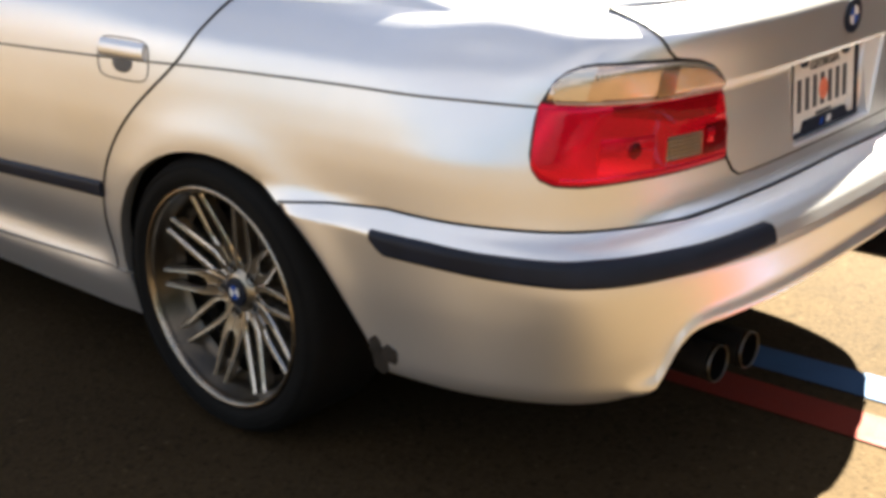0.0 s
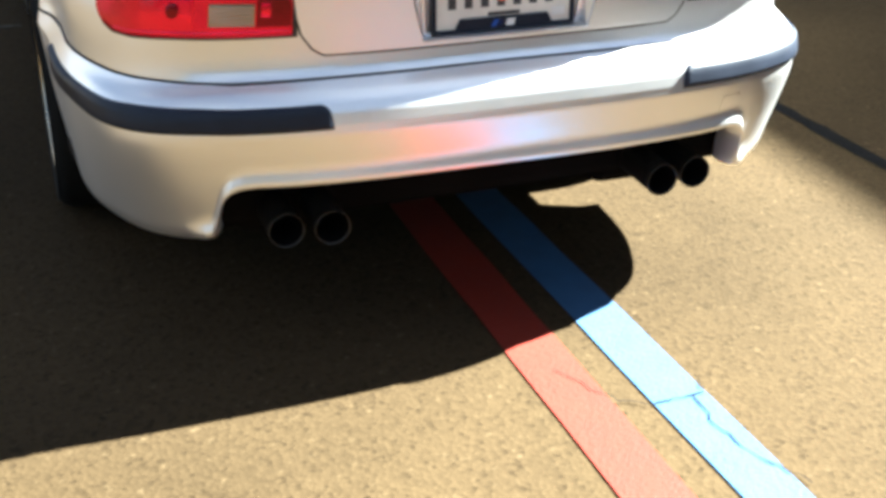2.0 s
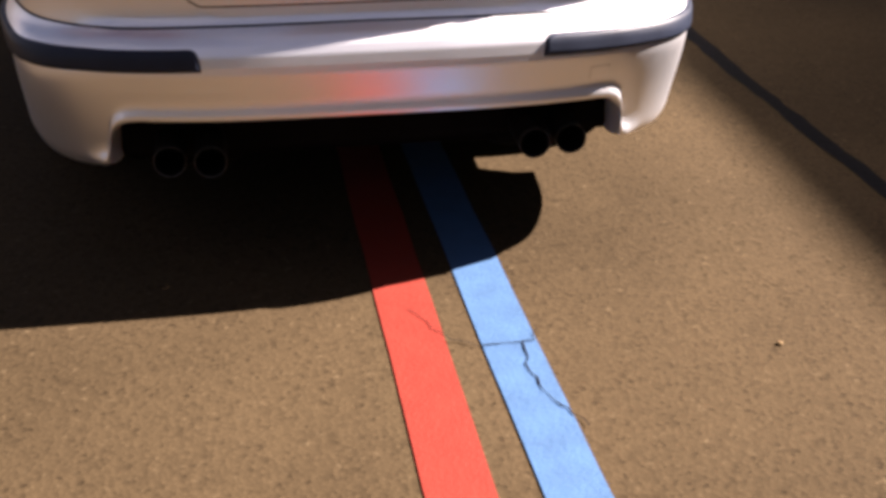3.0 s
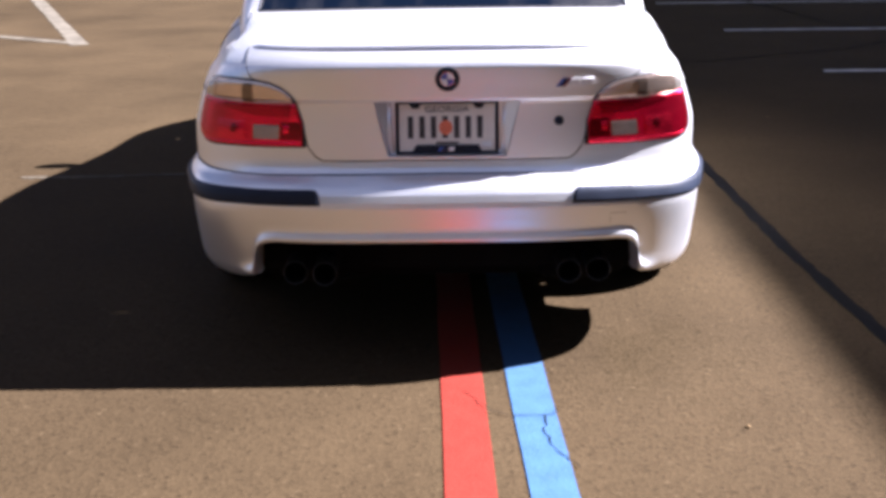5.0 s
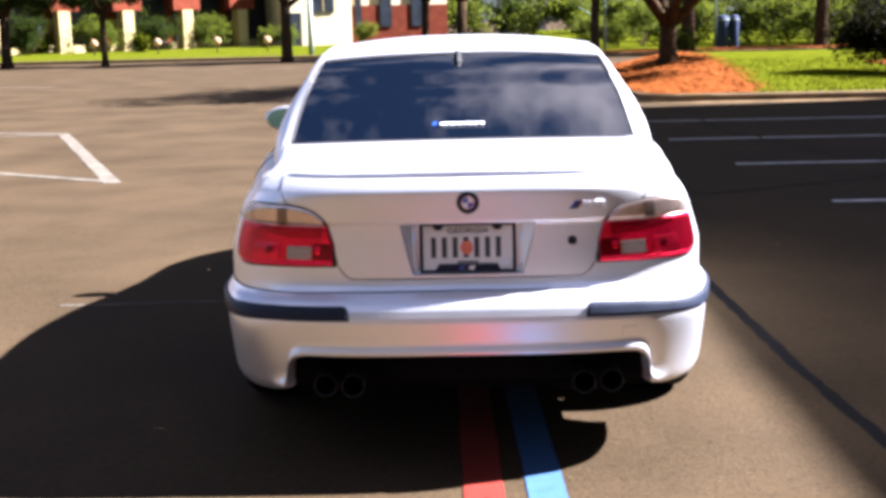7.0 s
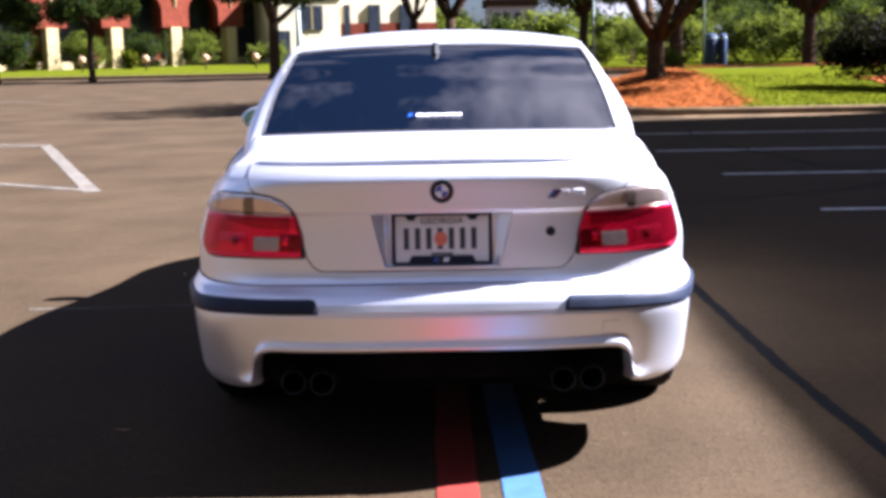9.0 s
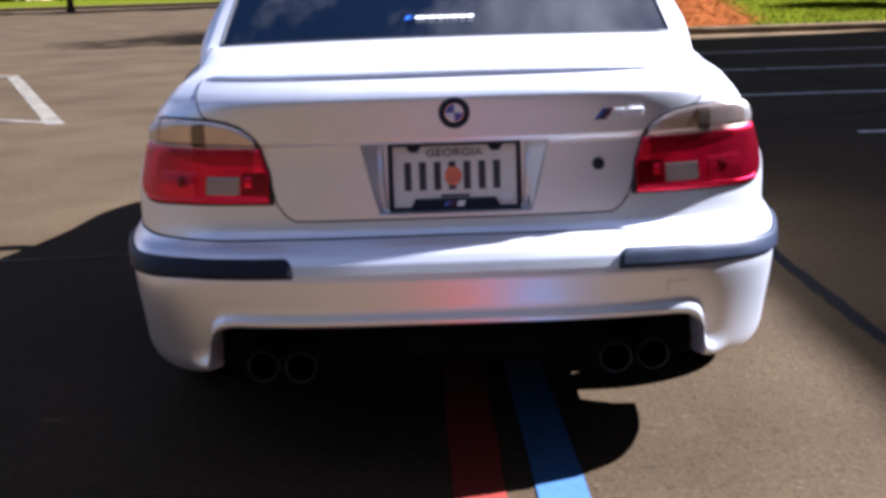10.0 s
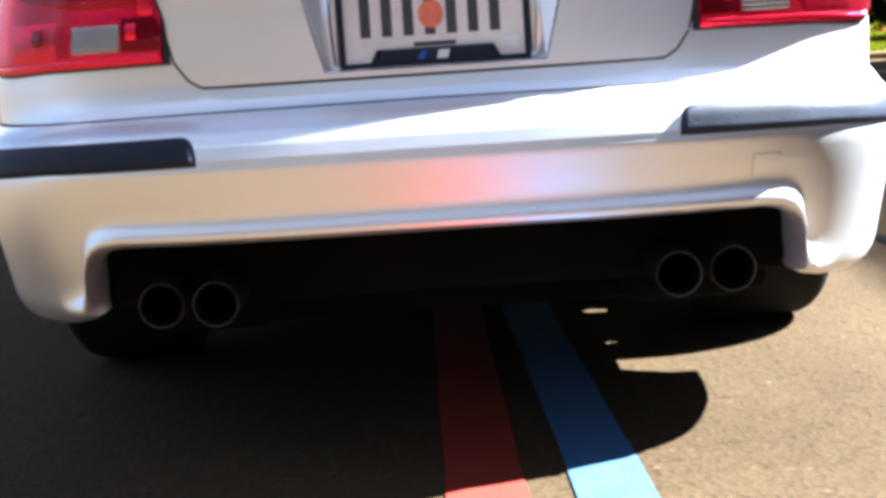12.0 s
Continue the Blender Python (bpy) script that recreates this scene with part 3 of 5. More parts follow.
# bumper mouldings, one on each corner
for sd in (-1, 1):
    s_in, s_out = s_of_x(0.388), s_of_y(0.628)
    run = np.linspace(s_in, s_out, 70)
    mz = table([(s_in, 0.549), (0.65, 0.545), (L0 - 0.35, 0.536), (L0 - 0.2, 0.535), (L0 - 0.1, 0.539), (s_out, 0.536)])
    mh = 0.047

    def m_lo(s):
        e = min(max((s - s_in) / 0.006, 0), 1) if s < s_in + 0.006 else min(max((s_out - s) / 0.035, 0), 1)
        return mz(s) + (0 if s < 1 else (1 - e) * 0.030)

    def m_hi(s):
        e = min((s - s_in) / 0.030, 1.0)
        return mz(s) + mh * (0.30 + 0.70 * math.sqrt(max(0, 1 - (1 - e) ** 2)))

    def m_round(s, zs, lo, hi):
        t = (zs - lo) / max(hi - lo, 1e-4)
        edge = np.minimum(t, 1 - t) * (hi - lo)
        ends = min(max(min(s - s_in, s_out - s), 0) / 0.008, 1)
        return 0.010 * np.sqrt(np.clip(edge / 0.008, 0, 1)) * math.sqrt(ends)

    fine = np.unique(np.r_[run, np.linspace(s_in, s_in + 0.035, 14), np.linspace(s_out - 0.04, s_out, 14)])
    part("bumper_moulding", columns(fine, m_lo, m_hi, 12, 0.004, 0.008, None, m_round, sd), STRIP, car, "matt navy-black rubbing strip")

# small square cover on the bumper, outlined by a fine gap
cx = s_of_x(0.535)
sq = [(cx - 0.024, 0.462), (cx + 0.024, 0.462), (cx + 0.024, 0.508), (cx + 0.022, 0.510), (cx - 0.022, 0.510), (cx - 0.024, 0.508)]
part("tow_cover_gap", on_skin(sq, 0.0035, 0.0011, 6, True), GROOVE, car, "fine square outline of a tow-eye cover")

# torn, dirty corner of the bumper by the left arch
rt = random.Random(8)
for k, (yc, zc, w, h) in enumerate(((0.634, 0.300, 0.044, 0.065), (0.606, 0.318, 0.040, 0.040), (0.640, 0.330, 0.030, 0.05))):
    n = 18
    ring = [(s_of_y(yc + w / 2 * math.cos(2 * math.pi * i / n) * rt.uniform(0.75, 1.2)), zc + h / 2 * math.sin(2 * math.pi * i / n) * rt.uniform(0.75, 1.2)) for i in range(n)]
    a = np.array(ring)
    pts = np.vstack([skin(a[:, 0], a[:, 1], 0.006 + 0.0012 * k, -1), skin(a[:, 0], a[:, 1], 0.0, -1), skin(np.array([a[:, 0].mean()]), np.array([a[:, 1].mean()]), 0.008 + 0.0012 * k, -1)])
    fs = [(i, (i + 1) % n, 2 * n) for i in range(n)] + [(i, n + i, n + (i + 1) % n, (i + 1) % n) for i in range(n)]
    part("torn_edge", mesh_from("torn", pts, fs, False), TORN, car, "torn dark flap of the bumper's edge")

# ---- trunk lid: rear face with the plate recess ----
PX = 0.006


def lid_half(z):
    return float(s_at(LID_S(z), z))


def lid_panel(z0, z1, left, right, rows, cols, off=0.003):
    """A piece of the lid's rear face between two edges s = left(z), right(z)."""
    zs = np.linspace(z0, z1, rows)
    verts = []
    for z in zs:
        ss = np.linspace(left(z), right(z), cols)
        verts.append(skin(ss, np.full(cols, z), off))
    v = np.array(verts).reshape(-1, 3)
    faces = [(j * cols + i, j * cols + i + 1, (j + 1) * cols + i + 1, (j + 1) * cols + i) for j in range(rows - 1) for i in range(cols - 1)]
    return v, faces


def join(pieces):
    verts, faces, n = [], [], 0
    for v, f in pieces:
        verts.append(v)
        faces += [tuple(i + n for i in q) for q in f]
        n += len(v)
    return np.vstack(verts), faces


REC_T, REC_B = 0.856, 0.682


def rec_half(z):
    f = (z - REC_B) / (REC_T - REC_B)
    return 0.189 + 0.049 * f


pieces = [
    lid_panel(0.672, REC_B, lambda z: -lid_half(z), lambda z: lid_half(z), 4, 61),
    lid_panel(REC_T, 1.003, lambda z: -lid_half(z), lambda z: lid_half(z), 34, 81),
    lid_panel(REC_B, REC_T, lambda z: -lid_half(z), lambda z: PX - rec_half(z), 24, 26),
    lid_panel(REC_B, REC_T, lambda z: PX + rec_half(z), lambda z: lid_half(z), 24, 26),
]
v, f = join(pieces)
# turned-in edge of the lid
edge_z = np.r_[np.linspace(0.672, 0.74, 16), np.linspace(0.75, 1.003, 24)]
lid = part("trunk_lid", sharp(mesh_from("lid", v, f), 40), PAINT, car, "silver trunk lid with a recessed plate bay")
outline = [(-float(lid_half(z)), float(z)) for z in edge_z[::-1]] + [(float(x), 0.6715) for x in np.linspace(-0.33, 0.33, 20)] + [(float(lid_half(z)), float(z)) for z in edge_z]
part("lid_gap", on_skin(outline[17:-17], 0.0010, 0.0029), SEAM, car, "dark gap line")
for run in (outline[:19], outline[-19:]):
    part("lid_gap", on_skin(run, 0.0016, 0.0026), SEAM, car, "fine gap line above the lamp")

# plate bay: wedge-shaped sides down to a flat ledge round the plate
def bay_ring(depth, top_half, low_half, z_in):
    pts = []
    for x, z in ((-1, REC_B), (1, REC_B), (1, REC_T), (-1, REC_T)):
        hw = top_half if z == REC_T else low_half
        zz = z + z_in if z == REC_B else z - 0.004 * (depth > 0)
        p = skin(np.array([PX + x * hw]), np.array([zz]), 0.003)[0]
        pts.append((p[0], p[1] + depth, zz))
    return pts


bm = bmesh.new()
rings = [[bm.verts.new(p) for p in bay_ring(*r)] for r in ((0, rec_half(REC_T), rec_half(REC_B), 0), (0.005, rec_half(REC_T) - 0.003, rec_half(REC_B) - 0.002, 0.002), (0.032, 0.187, 0.183, 0.004), (0.034, 0.170, 0.168, 0.014), (0.040, 0.166, 0.164, 0.018))]
for a, b in zip(rings[:-1], rings[1:]):
    for i in range(4):
        bm.faces.new((a[i], a[(i + 1) % 4], b[(i + 1) % 4], b[i]))
bm.faces.new(rings[-1])
part("plate_bay", bm, PAINT, lid)
rail = [(x, float(skin(np.array([x]), np.array([z]), 0.003)[0, 1]) + 0.030, z) for x, z in ((PX - 0.178, REC_T - 0.012), (PX - 0.176, 0.76), (PX - 0.173, 0.696), (PX - 0.166, 0.687), (PX, 0.6855), (PX + 0.166, 0.687), (PX + 0.173, 0.696), (PX + 0.176, 0.76), (PX + 0.178, REC_T - 0.012))]
part("bay_rail", tube(rail, 0.0075, 10), PAINT, lid, "raised silver lip round the plate")

# licence plate in a black frame
plate_y = 0.128


def plate_pose(x, z, out=0.0):
    """A place on the plate, which leans back a little."""
    return (PX + x, plate_y - out + (z - 0.77) * 0.06, z)


plate = new("licence_plate")
plate.parent = car
plate["label"] = "white licence plate with dark characters in a black frame"


def slab(name, x0, x1, z0, z1, out, thick, material, parent, slant=0.0, bevel=0.0):
    bm = box_bm(0, x1 - x0, 0, thick, 0, z1 - z0, bevel)
    for v in bm.verts:
        v.co.x += slant * v.co.z
        v.co = Vector(plate_pose(x0 + v.co.x, z0 + v.co.z, out - v.co.y))
    return part(name, bm, material, parent)


slab("plate_sheet", -0.150, 0.150, 0.694, 0.842, 0.000, 0.002, PLATE_WHITE, plate)
FRAME_BITS = ((-0.159, -0.149, 0.686, 0.850), (0.149, 0.159, 0.686, 0.850), (-0.149, 0.149, 0.842, 0.850), (-0.149, 0.149, 0.686, 0.694), (-0.098, 0.098, 0.694, 0.714))
for b in FRAME_BITS:
    slab("plate_frame_bar", *b[:4], 0.006, 0.008, STRIP, plate, 0.0, 0.0015)
for x0, sl in ((-0.108, 0.55), (0.098, -0.55)):
    slab("plate_frame_tab", x0, x0 + 0.010, 0.694, 0.714, 0.006, 0.008, STRIP, plate, sl)
for xm in (-0.098, 0.098):
    bm = bmesh.new()
    made = [bm.verts.new(plate_pose(xm + x, z, o)) for o in (0.006, -0.002) for x, z in ((-0.019, 0.842), (-0.009, 0.828), (0.009, 0.828), (0.019, 0.842))]
    bm.faces.new(made[:4])
    bm.faces.new(made[:3:-1])
    for i in range(4):
        bm.faces.new((made[i], made[4 + i], made[4 + (i + 1) % 4], made[(i + 1) % 4]))
    part("plate_frame_tab", bm, STRIP, plate)
for k in range(7):
    x = -0.124 + 0.0358 * k
    slab("character_bar", x + 0.002, x + 0.019, 0.735, 0.803, 0.0012, 0.002, PLATE_INK, plate)
slab("county_bar", -0.035, 0.035, 0.7165, 0.7235, 0.0012, 0.002, PLATE_INK, plate)
slab("sticker", 0.108, 0.138, 0.706, 0.724, 0.0012, 0.002, WHITE, plate)
for k, m_ in enumerate((SKYBLUE, BLUE)):
    slab("frame_stripe", -0.030 + 0.012 * k, -0.020 + 0.012 * k, 0.695, 0.709, 0.0075, 0.002, m_, plate, 0.5)
slab("frame_mark", 0.002, 0.020, 0.695, 0.709, 0.0075, 0.002, WHITE, plate, 0.3)
bm = bmesh.new()
bmesh.ops.create_circle(bm, cap_ends=True, radius=0.021, segments=28)
for v in bm.verts:
    v.co = Vector(plate_pose(-0.004 + v.co.x, 0.768 + v.co.y * 1.1, 0.0021))
part("fruit_emblem", bm, PEACH, plate, "orange-red round fruit emblem")
txt = bpy.data.curves.new("state_name", "FONT")
txt.body, txt.size, txt.align_x, txt.extrude = "GEORGIA", 0.0255, "CENTER", 0.0006
name_ob = new("state_name", txt)
name_ob.matrix_world = Matrix.Translation(plate_pose(0, 0.8165, 0.0018)) @ Euler((radians(90), 0, 0)).to_matrix().to_4x4() @ Matrix.Diagonal((1.25, 1, 1, 1))
dg = bpy.context.evaluated_depsgraph_get()
nm = bpy.data.meshes.new_from_object(name_ob.evaluated_get(dg))
nm.transform(name_ob.matrix_world)
bpy.data.objects.remove(name_ob)
nm.materials.clear()
part("state_name", nm, PLATE_INK, plate, "dark printed state name")

# round badge, keyhole and model badge on the lid
badge = new("round_badge")
badge.parent = car
badge["label"] = "round badge, dark ring with blue and white quarters"


def disc(name, r0, r1, q0, q1, out, material, parent, cx_=0.0, cz_=0.0, y_=0.0, lean=0.0):
    """A ring sector standing on the lid's face."""
    n = max(6, int(40 * (q1 - q0) / (2 * math.pi)))
    verts, faces = [], []
    for i in range(n + 1):
        q = q0 + (q1 - q0) * i / n
        for r in (r0, r1):
            for o in (0.0, out):
                verts.append((cx_ + r * math.cos(q), y_ - o, cz_ + r * math.sin(q)))
    for i in range(n):
        a, b = i * 4, (i + 1) * 4
        faces += [(a + 1, a + 3, b + 3, b + 1), (a + 2, b + 2, b + 3, a + 3), (a, a + 1, b + 1, b)]
    return part(name, mesh_from(name, verts, faces, False), material, parent)


by = float(skin(np.array([0.006]), np.array([0.925]), 0.003)[0, 1])
bpos = dict(cx_=0.008, cz_=0.926, y_=by)
disc("badge_rim", 0.034, 0.0368, 0, 2 * math.pi, 0.005, STRIP, badge, **bpos)
disc("badge_ring", 0.0215, 0.034, 0, 2 * math.pi, 0.0045, STRIP, badge, **bpos)
for k in range(4):
    disc("badge_quarter", 0.0, 0.0205, k * math.pi / 2, (k + 1) * math.pi / 2, 0.005, (SKYBLUE, WHITE)[(k + 1) % 2], badge, **bpos)
disc("badge_inner_rim", 0.0203, 0.0217, 0, 2 * math.pi, 0.0055, CHROME, badge, **bpos)
ky = float(skin(np.array([0.35]), np.array([0.79]), 0.003)[0, 1])
disc("keyhole", 0.0, 0.0125, 0, 2 * math.pi, 0.003, STRIP, car, 0.35, 0.790, ky)
disc("keyhole_rim", 0.0118, 0.0145, 0, 2 * math.pi, 0.0042, BLACK, car, 0.35, 0.790, ky)
model_badge = new("model_badge")
model_badge.parent = car
model_badge["label"] = "slanted colour stripes beside plain chrome blocks"


def badge_block(name, x0, x1, z0, z1, slant, material):
    bm = box_bm(0, x1 - x0, -0.003, 0.001, 0, z1 - z0, 0.0008, 1)
    for v in bm.verts:
        x, z = x0 + v.co.x + slant * v.co.z, z0 + v.co.z
        v.co = Vector((x, float(skin(np.array([x]), np.array([z]), 0.003)[0, 1]) + v.co.y, z))
    part(name, bm, material, model_badge)


for x0, x1, m_ in ((0.338, 0.347, SKYBLUE), (0.348, 0.357, BLUE), (0.358, 0.366, mat("badge_red", (0.14, 0.012, 0.03), 0.3, coat=0.5, vary=0.1, scale=50))):
    badge_block("colour_stripe", x0, x1, 0.897, 0.924, 0.75, m_)
for x0, x1 in ((0.374, 0.389), (0.392, 0.406), (0.414, 0.452)):
    badge_block("chrome_block", x0, x1, 0.903, 0.922, 0.25, BADGE_SILVER)

# ---- tail lamps ----
S_OUT = s_of_x(0.808, 0.867) + 0.029
LAMP_LO = table([(0.445, 0.713), (S_OUT - 0.20, 0.710), (S_OUT - 0.10, 0.706), (S_OUT - 0.05, 0.709), (S_OUT - 0.022, 0.720), (S_OUT - 0.007, 0.738), (S_OUT, 0.765)])
LAMP_HI = table([(0.445, 0.742), (0.453, 0.790), (0.486, 0.865), (0.504, 0.887), (0.527, 0.904), (0.566, 0.917), (0.615, 0.924), (S_OUT - 0.17, 0.926), (S_OUT - 0.11, 0.924), (S_OUT - 0.075, 0.923), (S_OUT - 0.048, 0.919), (S_OUT - 0.028, 0.910), (S_OUT - 0.013, 0.893), (S_OUT - 0.004, 0.864), (S_OUT, 0.825)])


def rounded(depth, reach):
    """Swells a lens gently away from its rim."""
    def f(s, zs, lo, hi):
        e = np.minimum(zs - lo, hi - zs)
        return depth * np.sqrt(np.clip(e / reach, 0, 1))
    return f


for sd in (-1, 1):
    lamp = new("tail_lamp")
    lamp.parent = car
    lamp["label"] = "tail lamp with a red lens below a smoky clear band"
    ss = np.unique(np.r_[np.linspace(0.445, 0.55, 30), np.linspace(0.55, S_OUT - 0.12, 30), np.linspace(S_OUT - 0.12, S_OUT, 36)])
    part("gasket", columns(ss, LAMP_LO, LAMP_HI, 14, 0.006, 0.008, side=sd), BLACK, lamp, "thin black rubber rim")
    inner = ss[(ss > 0.4525) & (ss < S_OUT - 0.005)]
    lo_ = lambda s: LAMP_LO(s) + 0.0045
    hi_ = lambda s: max(min(LAMP_HI(s) - 0.006, 0.8565), LAMP_LO(s) + 0.008)
    part("red_lens", columns(inner, lo_, hi_, 18, 0.008, 0.004, None, rounded(0.005, 0.012), sd), RED_LENS, lamp)
    top = ss[(ss > 0.495) & (ss < S_OUT - 0.013)]
    part("clear_lens", columns(top, lambda s: 0.8605, lambda s: max(LAMP_HI(s) - 0.0050, 0.862), 10, 0.008, 0.004, None, rounded(0.004, 0.01), sd), CLEAR_LENS, lamp)
    part("outer_reflector", columns(np.linspace(S_OUT - 0.085, S_OUT - 0.024, 16), lambda s: 0.8640, lambda s: max(LAMP_HI(s) - 0.010, 0.866), 8, 0.0122, 0.003, None, rounded(0.0025, 0.02), sd), SILVER_LENS, lamp, "bright silvered reflector")
    part("bulb_shade", columns(np.linspace(0.626, 0.664, 8), lambda s: 0.864, lambda s: 0.914, 8, 0.0125, 0.003, None, rounded(0.002, 0.01), sd), mat("amber_grey", (0.24, 0.18, 0.14), 0.25, metal=0.9, coat=0.3, vary=0.15, scale=30), lamp)
    rev = part("reverse_lens", columns(np.linspace(0.528, 0.616, 12), lambda s: 0.736, lambda s: 0.786, 10, 0.0122, 0.003, None, rounded(0.0015, 0.004), sd), WHITE_LENS, lamp)
    for k in range(6):
        z = 0.7395 + k * 0.0074
        part("lens_step", columns(np.linspace(0.532, 0.612, 10), lambda s: z, lambda s: z + 0.0056, 3, 0.0126, 0.002, None, lambda s, zs, lo, hi: 0.0016 * (hi - zs) / (hi - lo), sd), WHITE_LENS, rev)
    part("fog_lens", columns(np.linspace(0.458, 0.524, 16), lambda s: 0.728, lambda s: min(0.802, LAMP_HI(s) - 0.014), 12, 0.0120, 0.003, None, rounded(0.0018, 0.03), sd), DARK_RED, lamp)
    part("fog_reflector", columns(np.linspace(0.498, 0.516, 8), lambda s: 0.757, lambda s: 0.784, 8, 0.0137, 0.002, None, rounded(0.002, 0.012), sd), BRIGHT_RED, lamp)
    part("brake_band", columns(np.linspace(0.498, S_OUT - 0.145, 26), lambda s: 0.803 + 0.016 * max(0, (s - 0.60) / 0.1), lambda s: min(0.853, LAMP_HI(s) - 0.012), 10, 0.0120, 0.003, None, rounded(0.0020, 0.025), sd), MID_RED, lamp)
    part("side_reflector", columns(np.linspace(0.648, S_OUT - 0.13, 14), lambda s: 0.727, lambda s: 0.797, 12, 0.0118, 0.003, None, rounded(0.0040, 0.035), sd), BRIGHT_RED, lamp, "bright red reflector block")
    part("inner_reflector", columns(np.linspace(0.469, 0.494, 10), lambda s: 0.794, lambda s: max(min(0.850, LAMP_HI(s) - 0.010), 0.798), 10, 0.0122, 0.003, None, rounded(0.0025, 0.012), sd), BRIGHT_RED, lamp, "bright red inner reflector strip")
    part("lower_band", columns(np.linspace(0.462, S_OUT - 0.06, 30), lambda s: LAMP_LO(s) + 0.0075, lambda s: LAMP_LO(s) + 0.0185, 5, 0.0125, 0.003, None, rounded(0.002, 0.004), sd), BRIGHT_RED, lamp)
    part("bulb_dome", columns(np.linspace(0.676, 0.704, 10), lambda s: 0.768 - math.sqrt(max(0.0, 0.014**2 - (s - 0.690) ** 2)) - 0.0005, lambda s: 0.768 + math.sqrt(max(0.0, 0.014**2 - (s - 0.690) ** 2)) + 0.0005, 8, 0.0165, 0.002, None, rounded(0.002, 0.010), sd), DARK_RED, lamp, "dark round bulb socket behind the lens")
    part("lamp_divider", on_skin([(s, 0.8585) for s in np.linspace(0.490, S_OUT - 0.03, 40)], 0.0085, 0.0024, 6, side=sd), CLEAR_LENS, lamp, "pale rib between the lenses")

# ---- upper body: deck, spoiler lip, cabin ----
def deck_edge(a):
    """The rear rim of the deck, from side to side (a from -1 to 1)."""
    return skin(np.array([a * (L0 + 0.12)]), np.array([TOP_Z(abs(a) * (L0 + 0.12))]), 0.0)[0]


ROWS = np.array([
    [(0.706, 0.72, 0.985), (0.694, 0.865, 1.050), (0, 0.80, 1.062)],
    [(0.770, 1.10, 0.983), (0.668, 1.19, 1.215), (0, 1.14, 1.232)],
    [(0.815, 1.45, 0.980), (0.612, 1.47, 1.352), (0, 1.47, 1.380)],
    [(0.832, 1.90, 0.977), (0.610, 1.90, 1.385), (0, 1.88, 1.428)],
    [(0.836, 2.40, 0.974), (0.612, 2.40, 1.390), (0, 2.40, 1.436)],
    [(0.840, 3.00, 0.969), (0.575, 2.93, 1.355), (0, 2.88, 1.395)],
    [(0.841, 3.45, 0.966), (0.640, 3.36, 1.165), (0, 3.40, 1.200)],
    [(0.800, 3.90, 0.930), (0.700, 3.78, 0.975), (0, 3.95, 0.985)],
])


def cab(r, c, side=1, off=0.0):
    """A place on the cabin: r runs from the rear window's foot to the windscreen's, c from the belt line (0) over the rail (0.5) to the middle (1)."""
    r = min(max(r, 0.0), 6.999)
    i, f = int(r), r - int(r)
    a, b, cc, d = (ROWS[min(max(k, 0), 7)] for k in (i - 1, i, i + 1, i + 2))
    m = 0.5 * (2 * b + (cc - a) * f + (2 * a - 5 * b + 4 * cc - d) * f * f + (3 * b - a - 3 * cc + d) * f**3)
    belt, rail, mid = m
    if c <= 0.5:
        t = c / 0.5
        p = belt + (rail - belt) * t
        n = np.array([rail[2] - belt[2], 0, belt[0] - rail[0]])
        p = p + n / np.linalg.norm(n) * 0.022 * min(1.0, r / 0.7) * math.sin(t * math.pi)
    else:
        t = (c - 0.5) / 0.5
        v = 1 - t
        p = np.array([rail[0] * v, mid[1] + (rail[1] - mid[1]) * v**2, mid[2] + (rail[2] - mid[2]) * v**2.3])
    p = p.copy()
    p[0] *= side
    return p


def cab_patch(r0, r1, c0, c1, nr, nc, out=0.0, thick=0.02, sides=(1,), mirror_mid=False):
    """A panel of the cabin; mirror_mid spans both halves."""
    pieces = []
    cs = np.linspace(c0, c1, nc)
    span = [(c, 1) for c in cs]
    if mirror_mid:
        span = [(c, -1) for c in cs[:-1]] + [(c, 1) for c in cs[::-1]]
    rs = np.linspace(r0, r1, nr)
    out_pts = []
    for sd in sides:
        v = np.array([[cab(r, c, k * sd) for c, k in span] for r in rs])
        n, m = v.shape[:2]
        du = np.gradient(v, axis=0)
        dv = np.gradient(v, axis=1)
        nn = np.cross(du, dv)
        nn /= np.linalg.norm(nn, axis=-1, keepdims=True) + 1e-12
        centre = np.array([0, 2.2, 0.9])
        if (nn * (v - centre)).sum() < 0:
            nn = -nn
        up = v + nn * out
        dn = v + nn * (out - thick)
        flat = np.vstack([up.reshape(-1, 3), dn.reshape(-1, 3)])
        k = n * m
        faces = []
        for i in range(n - 1):
            for j in range(m - 1):
                q = (i * m + j, i * m + j + 1, (i + 1) * m + j + 1, (i + 1) * m + j)
                faces += [q, tuple(x + k for x in q[::-1])]
        rim = [j for j in range(m)] + [i * m + m - 1 for i in range(1, n)] + [(n - 1) * m + j for j in range(m - 2, -1, -1)] + [i * m for i in range(n - 2, 0, -1)]
        for a, b in zip(rim, rim[1:] + rim[:1]):
            faces.append((a, b, b + k, a + k))
        bm = bmesh.new()
        vs = [bm.verts.new(p) for p in flat]
        for q in faces:
            if len(set(q)) == len(q):
                try:
                    bm.faces.new([vs[x] for x in q])
                except ValueError:
                    pass
        bmesh.ops.recalc_face_normals(bm, faces=bm.faces)
        me = bpy.data.meshes.new("cab")
        bm.to_mesh(me)
        bm.free()
        me.polygons.foreach_set("use_smooth", [True] * len(me.polygons))
        sharp(me, 45)
        out_pts.append(me)
    return out_pts


